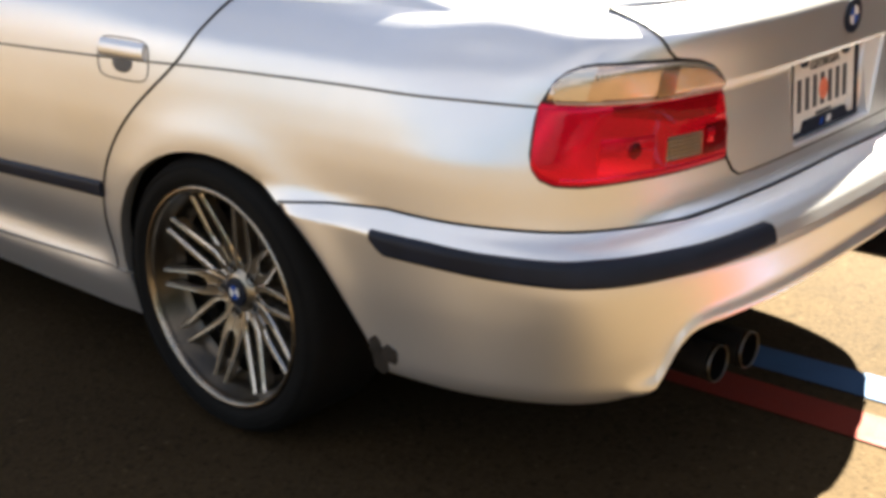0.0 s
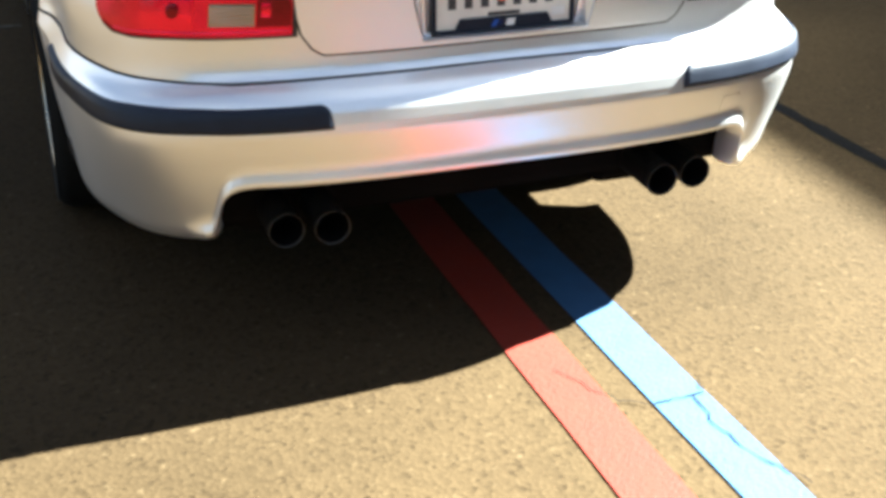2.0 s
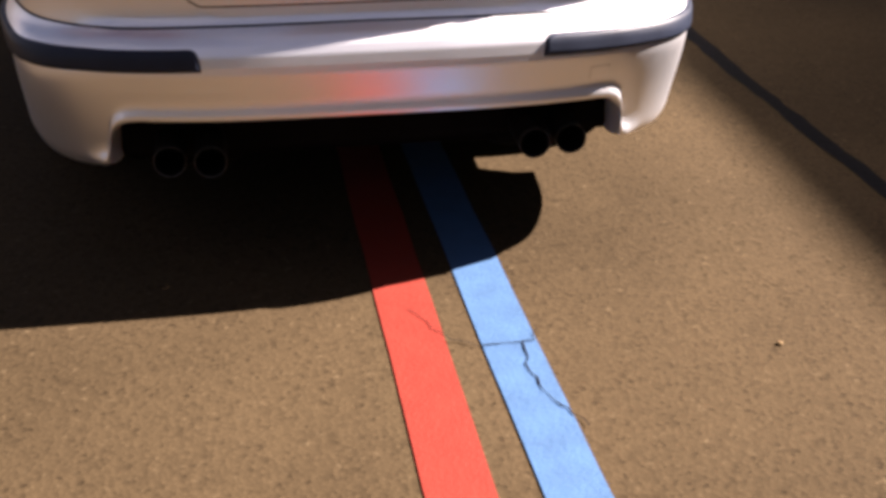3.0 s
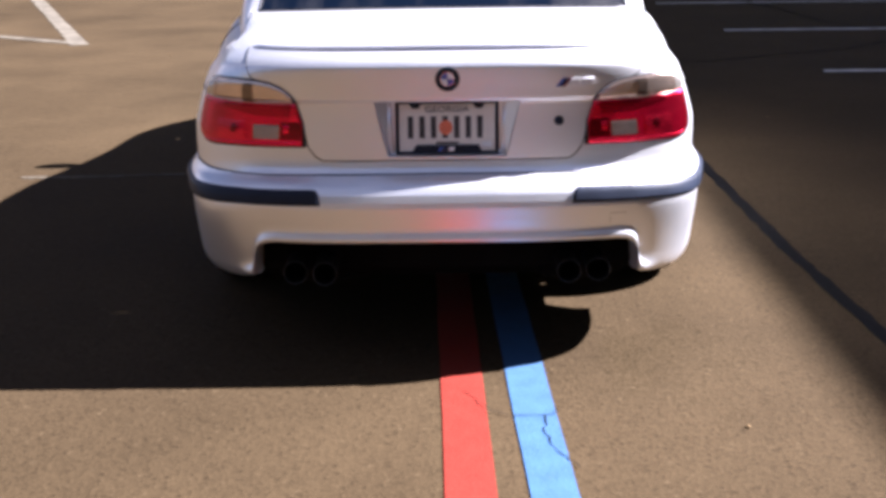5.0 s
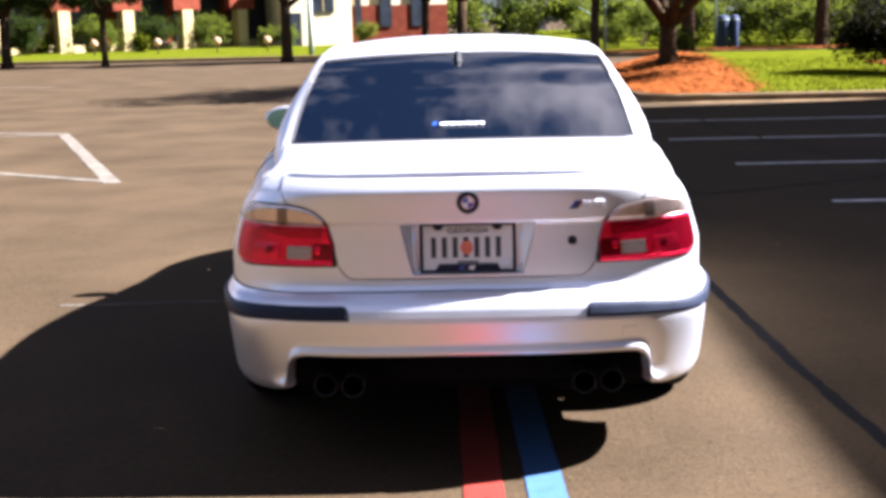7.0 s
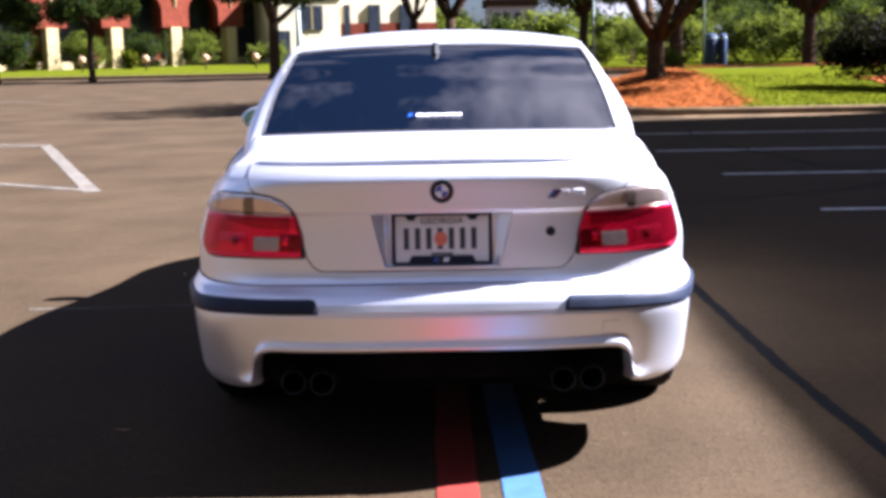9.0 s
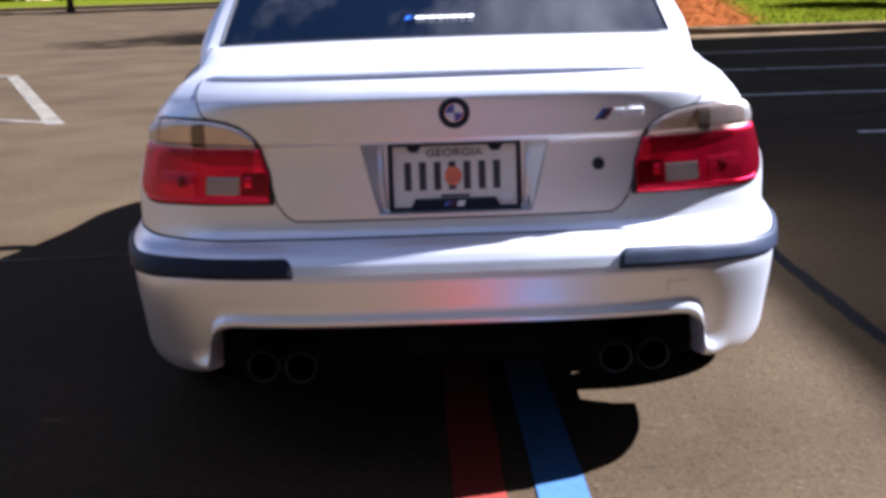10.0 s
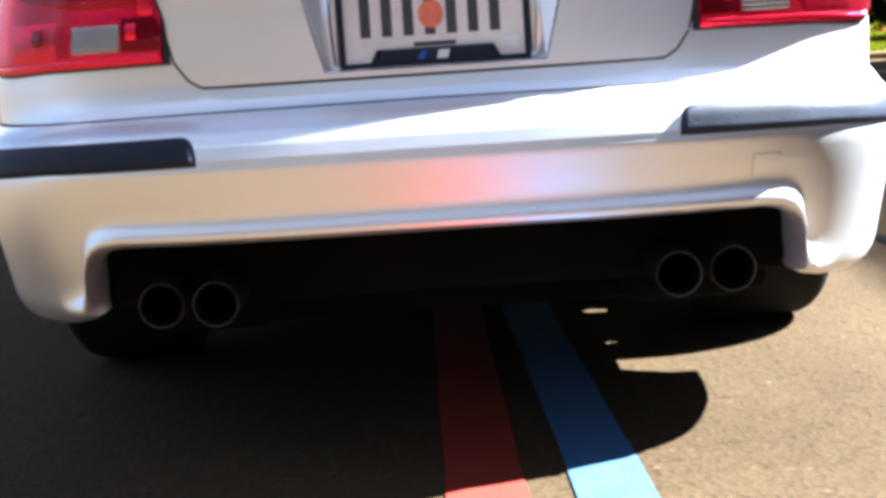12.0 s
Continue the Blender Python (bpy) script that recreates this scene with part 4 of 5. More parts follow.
# deck between the rear rim and the window's foot
NA, NB = 81, 16
v = []
for a in np.linspace(-1, 1, NA):
    e = deck_edge(a)
    x = 0.708 * a
    c = abs(x)
    fz = 1.062 - 0.012 * (c / 0.70) ** 2 if c < 0.69 else 1.050 - 0.065 * (c - 0.69) / 0.018
    fy = 0.80 + 0.065 * (c / 0.70) ** 2 if c < 0.69 else 0.865 - 0.145 * (c - 0.69) / 0.018
    F = np.array([x, fy, fz])
    for b in np.linspace(0, 1, NB):
        p = e + (F - e) * b
        p[2] = e[2] + (F[2] - e[2]) * b + 0.012 * math.sin(b * math.pi) * (1 - abs(a) ** 3) + 0.012 * min(b / 0.06, 1) * (1 - b) * min(max((0.76 - abs(a)) / 0.2, 0), 1)
        v.append(p)
faces = [(i * NB + j, (i + 1) * NB + j, (i + 1) * NB + j + 1, i * NB + j + 1) for i in range(NA - 1) for j in range(NB - 1)]
part("rear_deck", mesh_from("deck", v, faces), PAINT, car)
for sd in (-1, 1):
    pts = []
    for b in np.linspace(0.03, 0.96, 14):
        a = sd * (0.602 + 0.02 * b) / 0.815
        e = deck_edge(a * (0.66))
        x = sd * (0.602 + 0.045 * b)
        i = min(range(len(v)), key=lambda k: (v[k][0] - x) ** 2 + (v[k][1] - (0.23 + 0.62 * b)) ** 2)
        pts.append((x, 0.23 + 0.62 * b, v[i][2] + 0.001))
    part("deck_gap", tube(pts, 0.0008, 6), GAP_PALE, car, "fine gap line")

# spoiler lip along the lid's rear rim
NL = 61
prof = ((0.021, -0.010), (0.016, -0.006), (0.002, 0.0165), (0.005, 0.0215), (0.018, 0.0240), (0.055, 0.021), (0.095, 0.012), (0.10, 0.0))
v, k = [], len(prof)
for x in np.linspace(-0.630, 0.630, NL):
    s = math.copysign(float(s_at(abs(x), 1.003)), x)
    p = skin(np.array([s]), np.array([1.003]), 0.0)[0]
    end = min(1.0, (0.630 - abs(x)) / 0.05) ** 0.5
    for dy, dz in prof:
        dy += 0.020 * (x / 0.63) ** 2 if dz < 0.0 else 0.0
        v.append((p[0], p[1] + 0.004 + dy, 1.005 - 0.012 * (x / 0.63) ** 2 + dz * (0.15 + 0.85 * end)))
faces = [(i * k + j, i * k + (j + 1) % k, (i + 1) * k + (j + 1) % k, (i + 1) * k + j) for i in range(NL - 1) for j in range(k)]
faces += [tuple(range(k)), tuple((NL - 1) * k + j for j in range(k))[::-1]]
part("spoiler_lip", sharp(mesh_from("lip", v, faces), 50), PAINT, car, "low silver lip along the trunk's edge")

# roof, pillars and panes
part("roof", cab_patch(1.93, 5.05, 0.5, 1.0, 40, 16, 0.0, 0.02, (1,), True)[0], PAINT, car)
for sd, me in zip((-1, 1), cab_patch(0.0, 1.42, -0.05, 0.522, 22, 18, 0.001, 0.02, (-1, 1))):
    part("rear_pillar", me, PAINT, car)
for me in cab_patch(1.40, 7.0, 0.435, 0.515, 60, 6, 0.0015, 0.02, (-1, 1)):
    part("roof_rail", me, PAINT, car)
for me in cab_patch(1.40, 6.9, 0.0, 0.075, 50, 4, 0.002, 0.02, (-1, 1)):
    part("belt_trim", me, BLACK, car, "black belt-line trim")
for me in cab_patch(2.95, 3.14, 0.07, 0.44, 4, 8, 0.002, 0.02, (-1, 1)):
    part("door_pillar", me, BLACK, car)
for me in cab_patch(1.41, 2.95, 0.075, 0.435, 24, 10, -0.004, 0.004, (-1, 1)):
    part("rear_door_glass", me, GLASS, car)
for me in cab_patch(3.14, 6.3, 0.075, 0.435, 34, 10, -0.004, 0.004, (-1, 1)):
    part("front_door_glass", me, GLASS, car)
for me in cab_patch(6.3, 6.95, 0.07, 0.44, 8, 8, 0.001, 0.02, (-1, 1)):
    part("mirror_triangle", me, BLACK, car)
rear_glass = part("rear_window", cab_patch(0.03, 1.95, 0.522, 1.0, 26, 20, -0.004, 0.004, (1,), True)[0], GLASS, car, "dark tinted rear window mirroring clouds")
part("windscreen", cab_patch(5.03, 6.98, 0.515, 1.0, 26, 16, -0.004, 0.004, (1,), True)[0], GLASS, car)


def pane_rim(r0, r1, c0, radius):
    pts = [cab(r, c0, -1) for r in np.linspace(r0, r1, 24)]
    pts += [cab(r1, c, -1) for c in np.linspace(c0, 1, 16)][1:] + [cab(r1, c, 1) for c in np.linspace(1, c0, 16)][1:]
    pts += [cab(r, c0, 1) for r in np.linspace(r1, r0, 24)][1:] + [cab(r0, c, 1) for c in np.linspace(c0, 1, 16)][1:] + [cab(r0, c, -1) for c in np.linspace(1, c0, 16)][1:-1]
    return tube(pts, radius, 6, True)


part("window_seal", pane_rim(0.03, 1.94, 0.522, 0.0040), BLACK, rear_glass, "thin black rubber seal")

# sticker along the rear window: pale bar with slanted colour strokes
def on_pane(name, x0, x1, r0, r1, material, slant=0.0):
    verts = []
    for r in (r0, r1):
        for x in np.linspace(x0, x1, 9):
            xx = x + slant * (r - r0)
            rail = cab(r, 0.5)[0]
            p = cab(r, 1 - 0.5 * abs(xx) / rail, 1 if xx >= 0 else -1)
            verts.append((p[0], p[1] - 0.004, p[2] + 0.003))
    faces = [(i, i + 1, i + 10, i + 9) for i in range(8)]
    part(name, mesh_from(name, verts, faces, False), material, rear_glass)


for x0, x1 in ((-0.086, -0.056), (-0.052, -0.026), (-0.022, -0.002), (0.002, 0.014), (0.018, 0.040), (0.044, 0.062), (0.066, 0.085)):
    on_pane("sticker_bar", x0, x1, 0.354, 0.388, WHITE, 0.08)
on_pane("sticker_stroke", -0.118, -0.107, 0.345, 0.40, SKYBLUE, 0.15)
on_pane("sticker_stroke", -0.105, -0.094, 0.345, 0.40, BLUE, 0.15)

# roof aerial: small dark fin at the rear edge of the roof
bm = bmesh.new()
ring = [(0.0, -0.050, 0.0), (0.020, -0.02, 0.0), (0.020, 0.03, 0.0), (0.0, 0.06, 0.0), (-0.020, 0.03, 0.0), (-0.020, -0.02, 0.0)]
b0 = [bm.verts.new(p) for p in ring]
t0 = [bm.verts.new((x * 0.5, y * 0.25 - 0.022, 0.046)) for x, y, z in ring]
for i in range(6):
    bm.faces.new((b0[i], b0[(i + 1) % 6], t0[(i + 1) % 6], t0[i]))
bm.faces.new(t0)
fin = part("aerial_fin", bm, SEAM, car, "small dark aerial fin")
fin.location = (-0.012, 1.395, 1.338)

# ---- hood and front end ----
NA, NB = 41, 14
v = []
for a in np.linspace(-1, 1, NA):
    s = math.copysign(L1 - 0.12 + (L2 - L1 + 0.12) * (1 - abs(a)) ** 0.9, a if a else 1)
    e = skin(np.array([s]), np.array([TOP_Z(abs(s))]), 0.0)[0]
    F = np.array([0.80 * a, 3.95 - 0.14 * abs(a) ** 2, 0.985 - 0.055 * abs(a) ** 2])
    for b in np.linspace(0, 1, NB):
        p = F + (e - F) * b
        p[2] += 0.045 * math.sin(b * math.pi) * (1 - abs(a) ** 2.2)
        v.append(p)
faces = [(i * NB + j, i * NB + j + 1, (i + 1) * NB + j + 1, (i + 1) * NB + j) for i in range(NA - 1) for j in range(NB - 1)]
part("hood", mesh_from("hood", v, faces), PAINT, car)
for sd in (-1, 1):
    part("front_lamp", columns(np.linspace(L1 + 0.28, L1 + 0.72, 30), lambda s: 0.64, lambda s: 0.745, 10, 0.004, 0.006, None, rounded(0.006, 0.02), sd), CLEAR_LENS, car, "clear headlamp lens")
    part("front_grille", columns(np.linspace(L2 - 0.17, L2 - 0.02, 10), lambda s: 0.66, lambda s: 0.74, 8, 0.004, 0.006, None, rounded(0.008, 0.02), sd), CHROME, car)

# ---- side trim ----
CREASE = [(s_of_x(0.798, 0.867), 0.847), (L0 - 0.05, 0.847), (s_of_y(0.9), 0.845), (s_of_y(1.2), 0.841), (s_of_y(1.92), 0.817), (s_of_y(2.8), 0.797), (s_of_y(3.7), 0.78)]
for sd in (-1, 1):
    part("shoulder_groove", on_skin(CREASE, 0.0, 0.0028, 6, side=sd, count=90), GROOVE, car, "fine dark crease line")
    DOOR = [(s_of_y(1.095), 0.985), (s_of_y(1.135), 0.925), (s_of_y(1.20), 0.843), (s_of_y(1.348), 0.725), (s_of_y(1.447), 0.623), (s_of_y(1.503), 0.52), (s_of_y(1.520), 0.40), (s_of_y(1.508), 0.300)]
    part("door_gap", on_skin(DOOR, 0.0005, 0.0032, 6, side=sd, count=70), SEAM, car, "dark gap line")
    for y in (2.28, 3.40):
        part("door_gap", on_skin([(s_of_y(y), z) for z in np.linspace(0.29, 0.975, 24)], 0.0005, 0.0032, 6, side=sd), SEAM, car, "dark gap line")
    part("sill_groove", on_skin([(s_of_y(y), float(np.interp(y, (1.44, 2.1, 3.58), (0.302, 0.280, 0.265)))) for y in np.linspace(1.44, 3.58, 40)], 0.001, 0.0030, 6, side=sd), GROOVE, car)
    for a, b in ((1.51, 2.27), (2.29, 3.39)):
        z_lo = lambda s: float(np.interp(Y0 + s - L0, (1.5, 2.02, 3.4), (0.486, 0.462, 0.452)))
        part("door_moulding", columns(s_of_y(np.linspace(a, b, 40)), z_lo, lambda s: z_lo(s) + 0.043, 10, 0.001, 0.004, None, rounded(0.010, 0.008), sd), STRIP, car, "dark rubbing strip along the door")
    for yc in (1.382, 2.50):
        handle = new("door_handle")
        handle.parent = car
        handle["label"] = "flush silver door handle over a dark patch painted as grip shade"
        zc, hw, hh = 0.835 - 0.022 * (yc - 1.38), 0.094, 0.046
        ring = [(s_of_y(yc + hw * math.copysign(abs(math.cos(q)) ** 0.42, math.cos(q))), zc + hh * math.copysign(abs(math.sin(q)) ** 0.5, math.sin(q))) for q in np.linspace(0, 2 * math.pi, 48, endpoint=False)]
        part("handle_outline", on_skin(ring, 0.0, 0.0018, 6, True, sd), GROOVE, handle)
        flap_s = s_of_y(np.linspace(yc - hw + 0.012, yc + hw - 0.012, 24))
        part("handle_flap", columns(flap_s, lambda s: zc + 0.001, lambda s: zc + hh - 0.006, 8, 0.002, 0.004, None, rounded(0.007, 0.014), sd), PAINT, handle)
        # flat dark patch on the skin paints the shade of the grip's hollow
        part("grip_shade_patch", columns(s_of_y(np.linspace(yc - 0.036, yc + 0.036, 16)), lambda s: zc - 0.030 + 0.016 * abs((Y0 + s - L0 - yc) / 0.036) ** 3, lambda s: zc - 0.002, 8, 0.0015, 0.002, side=sd), mat("grip_shade", (0.10, 0.10, 0.11), 0.5, vary=0.2, scale=20), handle)

    # door mirror
    mir = new("door_mirror")
    mir.parent = car
    mir["label"] = "oval silver door mirror with a blue-tinted glass"
    mx_ = -1.005 if sd < 0 else 0.885
    bm = bmesh.new()
    bmesh.ops.create_icosphere(bm, subdivisions=4, radius=1)
    for w in bm.verts:
        x, y, z = w.co
        w.co = Vector((mx_ + sd * 0.115 * x, 3.16 + (0.085 * y if y > 0 else 0.02 * y), 0.978 + 0.072 * z * (1 - 0.12 * x)))
    for fc in bm.faces:
        fc.smooth = True
    part("mirror_housing", bm, PAINT, mir)
    bm = bmesh.new()
    bmesh.ops.create_circle(bm, cap_ends=True, radius=1, segments=40)
    for w in bm.verts:
        w.co = Vector((mx_ + sd * 0.098 * w.co.x, 3.136, 0.978 + 0.058 * w.co.y))
    part("mirror_pane", bm, MIRROR, mir, "blue-tinted mirror glass")
    part("mirror_arm", box_bm(sd * 0.80 if sd > 0 else -0.90, 0.90 if sd > 0 else -0.80, 3.14, 3.22, 0.935, 0.965, 0.01), BLACK, mir)

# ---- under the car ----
# these parts carry the under-car shade in their colour
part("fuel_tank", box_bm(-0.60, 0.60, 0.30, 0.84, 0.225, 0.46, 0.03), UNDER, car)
part("floor_pan", box_bm(-0.60, 0.60, 0.80, 4.5, 0.215, 0.30, 0.02), UNDER, car, "underbody with shade put into its near-black colour")
part("rear_apron", box_bm(-0.63, 0.63, 0.20, 0.36, 0.285, 0.44, 0.02), UNDER, car, "panel behind the exhaust, coloured near-black as shade")
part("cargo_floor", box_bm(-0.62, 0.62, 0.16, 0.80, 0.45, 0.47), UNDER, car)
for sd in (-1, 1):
    part("silencer", box_bm(sd * 0.43 - 0.13, sd * 0.43 + 0.13, 0.24, 0.66, 0.225, 0.40, 0.06, 4), UNDER, car, "exhaust silencer, coloured near-black as shade")
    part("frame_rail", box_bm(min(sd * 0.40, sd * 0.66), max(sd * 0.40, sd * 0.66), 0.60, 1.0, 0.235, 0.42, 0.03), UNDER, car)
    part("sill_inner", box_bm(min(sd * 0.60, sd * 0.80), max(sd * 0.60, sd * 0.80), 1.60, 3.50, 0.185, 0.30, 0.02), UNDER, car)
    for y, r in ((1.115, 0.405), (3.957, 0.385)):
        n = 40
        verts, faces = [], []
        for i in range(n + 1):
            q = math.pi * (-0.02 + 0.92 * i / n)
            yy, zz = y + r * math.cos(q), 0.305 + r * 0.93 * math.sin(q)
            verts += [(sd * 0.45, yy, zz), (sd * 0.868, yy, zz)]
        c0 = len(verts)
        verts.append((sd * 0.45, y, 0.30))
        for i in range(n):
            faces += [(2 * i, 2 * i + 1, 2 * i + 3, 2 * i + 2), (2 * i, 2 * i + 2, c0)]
        # liner's near-black colour holds the shade inside the arch
        part("wheel_well", mesh_from("well", verts, faces), UNDER, car, "wheel-arch liner with shade put into its colour")

# four round tailpipes
for x in (-0.480, -0.386, 0.386, 0.480):
    pipe = new("tailpipe")
    pipe.parent = car
    pipe["label"] = "round chrome-rimmed tailpipe, black inside"
    y0 = 0.060 if abs(x) < 0.43 else 0.076
    outer = lathe([(0.0, 0.0375), (0.30, 0.0375)], "y", 36)
    ob = part("pipe_wall", outer, PIPE, pipe)
    ob.location = (x, y0, 0.316)
    ob = part("pipe_rim", lathe([(0.004, 0.0380), (0.0, 0.0377), (-0.0010, 0.0370), (0.002, 0.0362), (0.01, 0.0360), (0.01, 0.0380)], "y", 48, True), PIPE_RIM, pipe)
    ob.location = (x, y0, 0.316)
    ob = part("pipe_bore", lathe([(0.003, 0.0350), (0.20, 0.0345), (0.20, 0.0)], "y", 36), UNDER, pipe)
    ob.location = (x, y0, 0.316)
for k, (x, y, w) in enumerate(((0.26, 0.62, 0.04), (0.20, 0.50, 0.03))):
    part("underside_clip", box_bm(x, x + w, y, y + 0.012, 0.208, 0.214, 0.001), CHROME, car, "small bright metal clip")

# ---- wheels ----
def wheel_at(sd, y):
    """A wide alloy wheel with ten forked spokes, and its low tyre; local x points outward."""
    wh = new("wheel")
    wh.parent = car
    wh.matrix_world = Matrix.Translation((0, 0, 0))
    wh.location = (sd * 0.756, y, 0.328 - LIFT)
    wh["label"] = "forked-spoke alloy wheel with a polished rim"
    flip = 1 if sd > 0 else -1

    def put(name, me, m, label="", parent=wh):
        if flip < 0:
            me.transform(Matrix.Diagonal((-1, 1, 1, 1)))
            me.flip_normals()
        return part(name, me, m, parent, label)

    tyre = put("tyre", lathe([(-0.125, 0.238), (-0.137, 0.262), (-0.138, 0.29), (-0.128, 0.316), (-0.105, 0.3265), (0.0, 0.328), (0.105, 0.3265), (0.126, 0.317), (0.137, 0.300), (0.138, 0.284), (0.132, 0.268), (0.118, 0.256)], steps=72), RUBBER, "low black tyre")
    for r in (0.278, 0.303):
        put("tyre_rib", lathe([(0.1345, r), (0.1385, r + 0.002), (0.1345, r + 0.004)], steps=72), RUBBER, "", tyre)
    put("rim", lathe([(0.120, 0.2475), (0.127, 0.2490), (0.132, 0.253), (0.1335, 0.259), (0.128, 0.2640), (0.112, 0.2590), (0.098, 0.250)], steps=96), RIM, "polished outer rim")
    # lip, barrel and disc take the alloys darkened for shade
    put("rim_lip", lathe([(0.120, 0.2475), (0.108, 0.2440), (0.098, 0.2365), (0.070, 0.2300), (0.060, 0.2235), (0.052, 0.2120)], steps=96), LIP_ALLOY, "deep polished lip with shade put into its colour")
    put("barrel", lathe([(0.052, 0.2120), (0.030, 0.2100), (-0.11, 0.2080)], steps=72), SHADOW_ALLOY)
    put("brake_disc", lathe([(-0.045, 0.0), (-0.02, 0.06), (-0.02, 0.165), (-0.045, 0.165)], steps=48), SHADOW_ALLOY, "steel brake disc with shade put into its colour")
    put("hub", lathe([(-0.02, 0.062), (0.040, 0.060), (0.054, 0.058), (0.061, 0.052), (0.065, 0.042), (0.069, 0.038), (0.070, 0.0)], steps=60), GUNMETAL)
    cap = put("hub_cap", lathe([(0.070, 0.0345), (0.0755, 0.033), (0.077, 0.028), (0.078, 0.0)], steps=40), STRIP, "dark round hub cap")
    for k in range(4):
        n = 10
        vv = [(0.0785, 0, 0)] + [(0.0785, 0.017 * math.cos(math.pi / 2 * k + 0.6 + math.pi / 2 * i / n), 0.017 * math.sin(math.pi / 2 * k + 0.6 + math.pi / 2 * i / n)) for i in range(n + 1)]
        put("cap_quarter", mesh_from("q", vv, [(0, i, i + 1) for i in range(1, n + 1)], False), WHITE if k % 2 else SKYBLUE, "", cap)
    for k in range(5):
        q = 2 * math.pi * k / 5 - 0.05
        me = lathe([(0.058, 0.0165), (0.0665, 0.0160), (0.0668, 0.0140), (0.061, 0.0135), (0.060, 0.0)], steps=20)
        me.transform(Matrix.Translation((0, 0.060 * math.cos(q), 0.060 * math.sin(q))))
        well = put("bolt_well", me, SHADOW_ALLOY)
        me = lathe([(0.05, 0.009), (0.063, 0.0085), (0.065, 0.006), (0.065, 0.0)], steps=6)
        me.transform(Matrix.Translation((0, 0.060 * math.cos(q), 0.060 * math.sin(q))))
        put("wheel_bolt", me, SEAM, "", well)

    def prong(hand, q, slot_r, deep=0.030):
        """Half of a forked spoke: from the hub beside its twin, round the end of the slot between them and out to the rim, its edges bevelled."""
        verts, faces = [], []
        rs = np.unique(np.r_[np.linspace(0.050, slot_r, 6), slot_r + 0.035 * np.linspace(0, 1, 10) ** 2, np.linspace(slot_r + 0.035, 0.238, 14)])
        slot = 0.0165 * np.sqrt(np.clip(1 - (1 - np.clip((rs - slot_r) / 0.034, 0, 1)) ** 2, 0, 1)) * np.interp(rs, (0.15, 0.238), (1.0, 0.80))
        outer = np.interp(rs, (0.050, 0.062, 0.080, 0.094, 0.106, 0.130, 0.180, 0.226, 0.238), (0.0170, 0.0208, 0.0258, 0.0295, 0.0315, 0.0305, 0.0270, 0.0232, 0.0250))
        lift = np.interp(rs, (0.050, 0.10, 0.16, 0.21, 0.238), (0.060, 0.070, 0.082, 0.093, 0.100))
        for r, o, w, x in zip(rs, (slot + outer) / 2, (outer - slot) / 2, lift):
            rim_w = min(0.0026, w * 0.5) / w
            for dx, dw in ((-deep, 0.85), (-0.0040, 1.0), (0.0, 1.0 - rim_w), (-0.0010, 0.0), (0.0, rim_w - 1.0), (-0.0040, -1.0), (-deep, -0.85)):
                yy, zz = r, hand * (o + dw * w)
                verts.append((x + dx, yy * math.cos(q) - zz * math.sin(q), yy * math.sin(q) + zz * math.cos(q)))
        for i in range(len(rs) - 1):
            for j in range(7):
                f = (i * 7 + j, i * 7 + (j + 1) % 7, (i + 1) * 7 + (j + 1) % 7, (i + 1) * 7 + j)
                faces.append(f if hand > 0 else f[::-1])
        return verts, faces

    for k in range(10):
        q = 2 * math.pi * k / 10 - 0.05
        vb, fb = prong(1, q, 0.070 if k % 2 else 0.108)
        vc, fc = prong(-1, q, 0.070 if k % 2 else 0.108)
        vv, ff = join([(np.array(vb), fb), (np.array(vc), fc)])
        me = sharp(mesh_from("spoke", vv, ff), 25)
        ob = put("spoke", me, GUNMETAL, "gunmetal spoke with bright bevelled edges")
        me.materials.append(ALLOY)
        me.polygons.foreach_set("material_index", [1 if i % 7 in (1, 4) else 0 for i in range(len(me.polygons))])
    return wh


for sd in (-1, 1):
    for y in (1.115, 3.957):
        wheel_at(sd, y)

# ---- inside the cabin ----
part("parcel_shelf", box_bm(-0.66, 0.66, 0.82, 1.42, 0.985, 1.005, 0.004), CABIN, car, "black parcel shelf")
part("cabin_floor", box_bm(-0.78, 0.78, 1.3, 3.6, 0.42, 0.45), CABIN, car)
part("dashboard", box_bm(-0.72, 0.72, 3.15, 3.75, 0.70, 0.965, 0.06, 3), CABIN, car)
part("rear_bench", box_bm(-0.64, 0.64, 1.36, 1.62, 0.45, 1.03, 0.06, 3), CABIN, car)
for x in (-0.36, 0.36):
    part("rear_headrest", box_bm(x - 0.12, x + 0.12, 1.38, 1.48, 1.04, 1.145, 0.04, 3), CABIN, car)
    part("front_seat", box_bm(x - 0.24, x + 0.24, 2.22, 2.42, 0.45, 1.06, 0.08, 3), CABIN, car)
    part("front_headrest", box_bm(x - 0.125, x + 0.125, 2.24, 2.34, 1.08, 1.25, 0.05, 3), CABIN, car)

# ---- the island with grass, pine straw and a tree ----
KERB = curve_through([(16.0, 17.35), (11.0, 17.42), (7.1, 17.5), (5.0, 17.58), (3.9, 17.66), (3.42, 17.95), (3.22, 18.6), (3.2, 20.0), (3.3, 23.0), (3.5, 27.0), (3.9, 30.0)], 90)


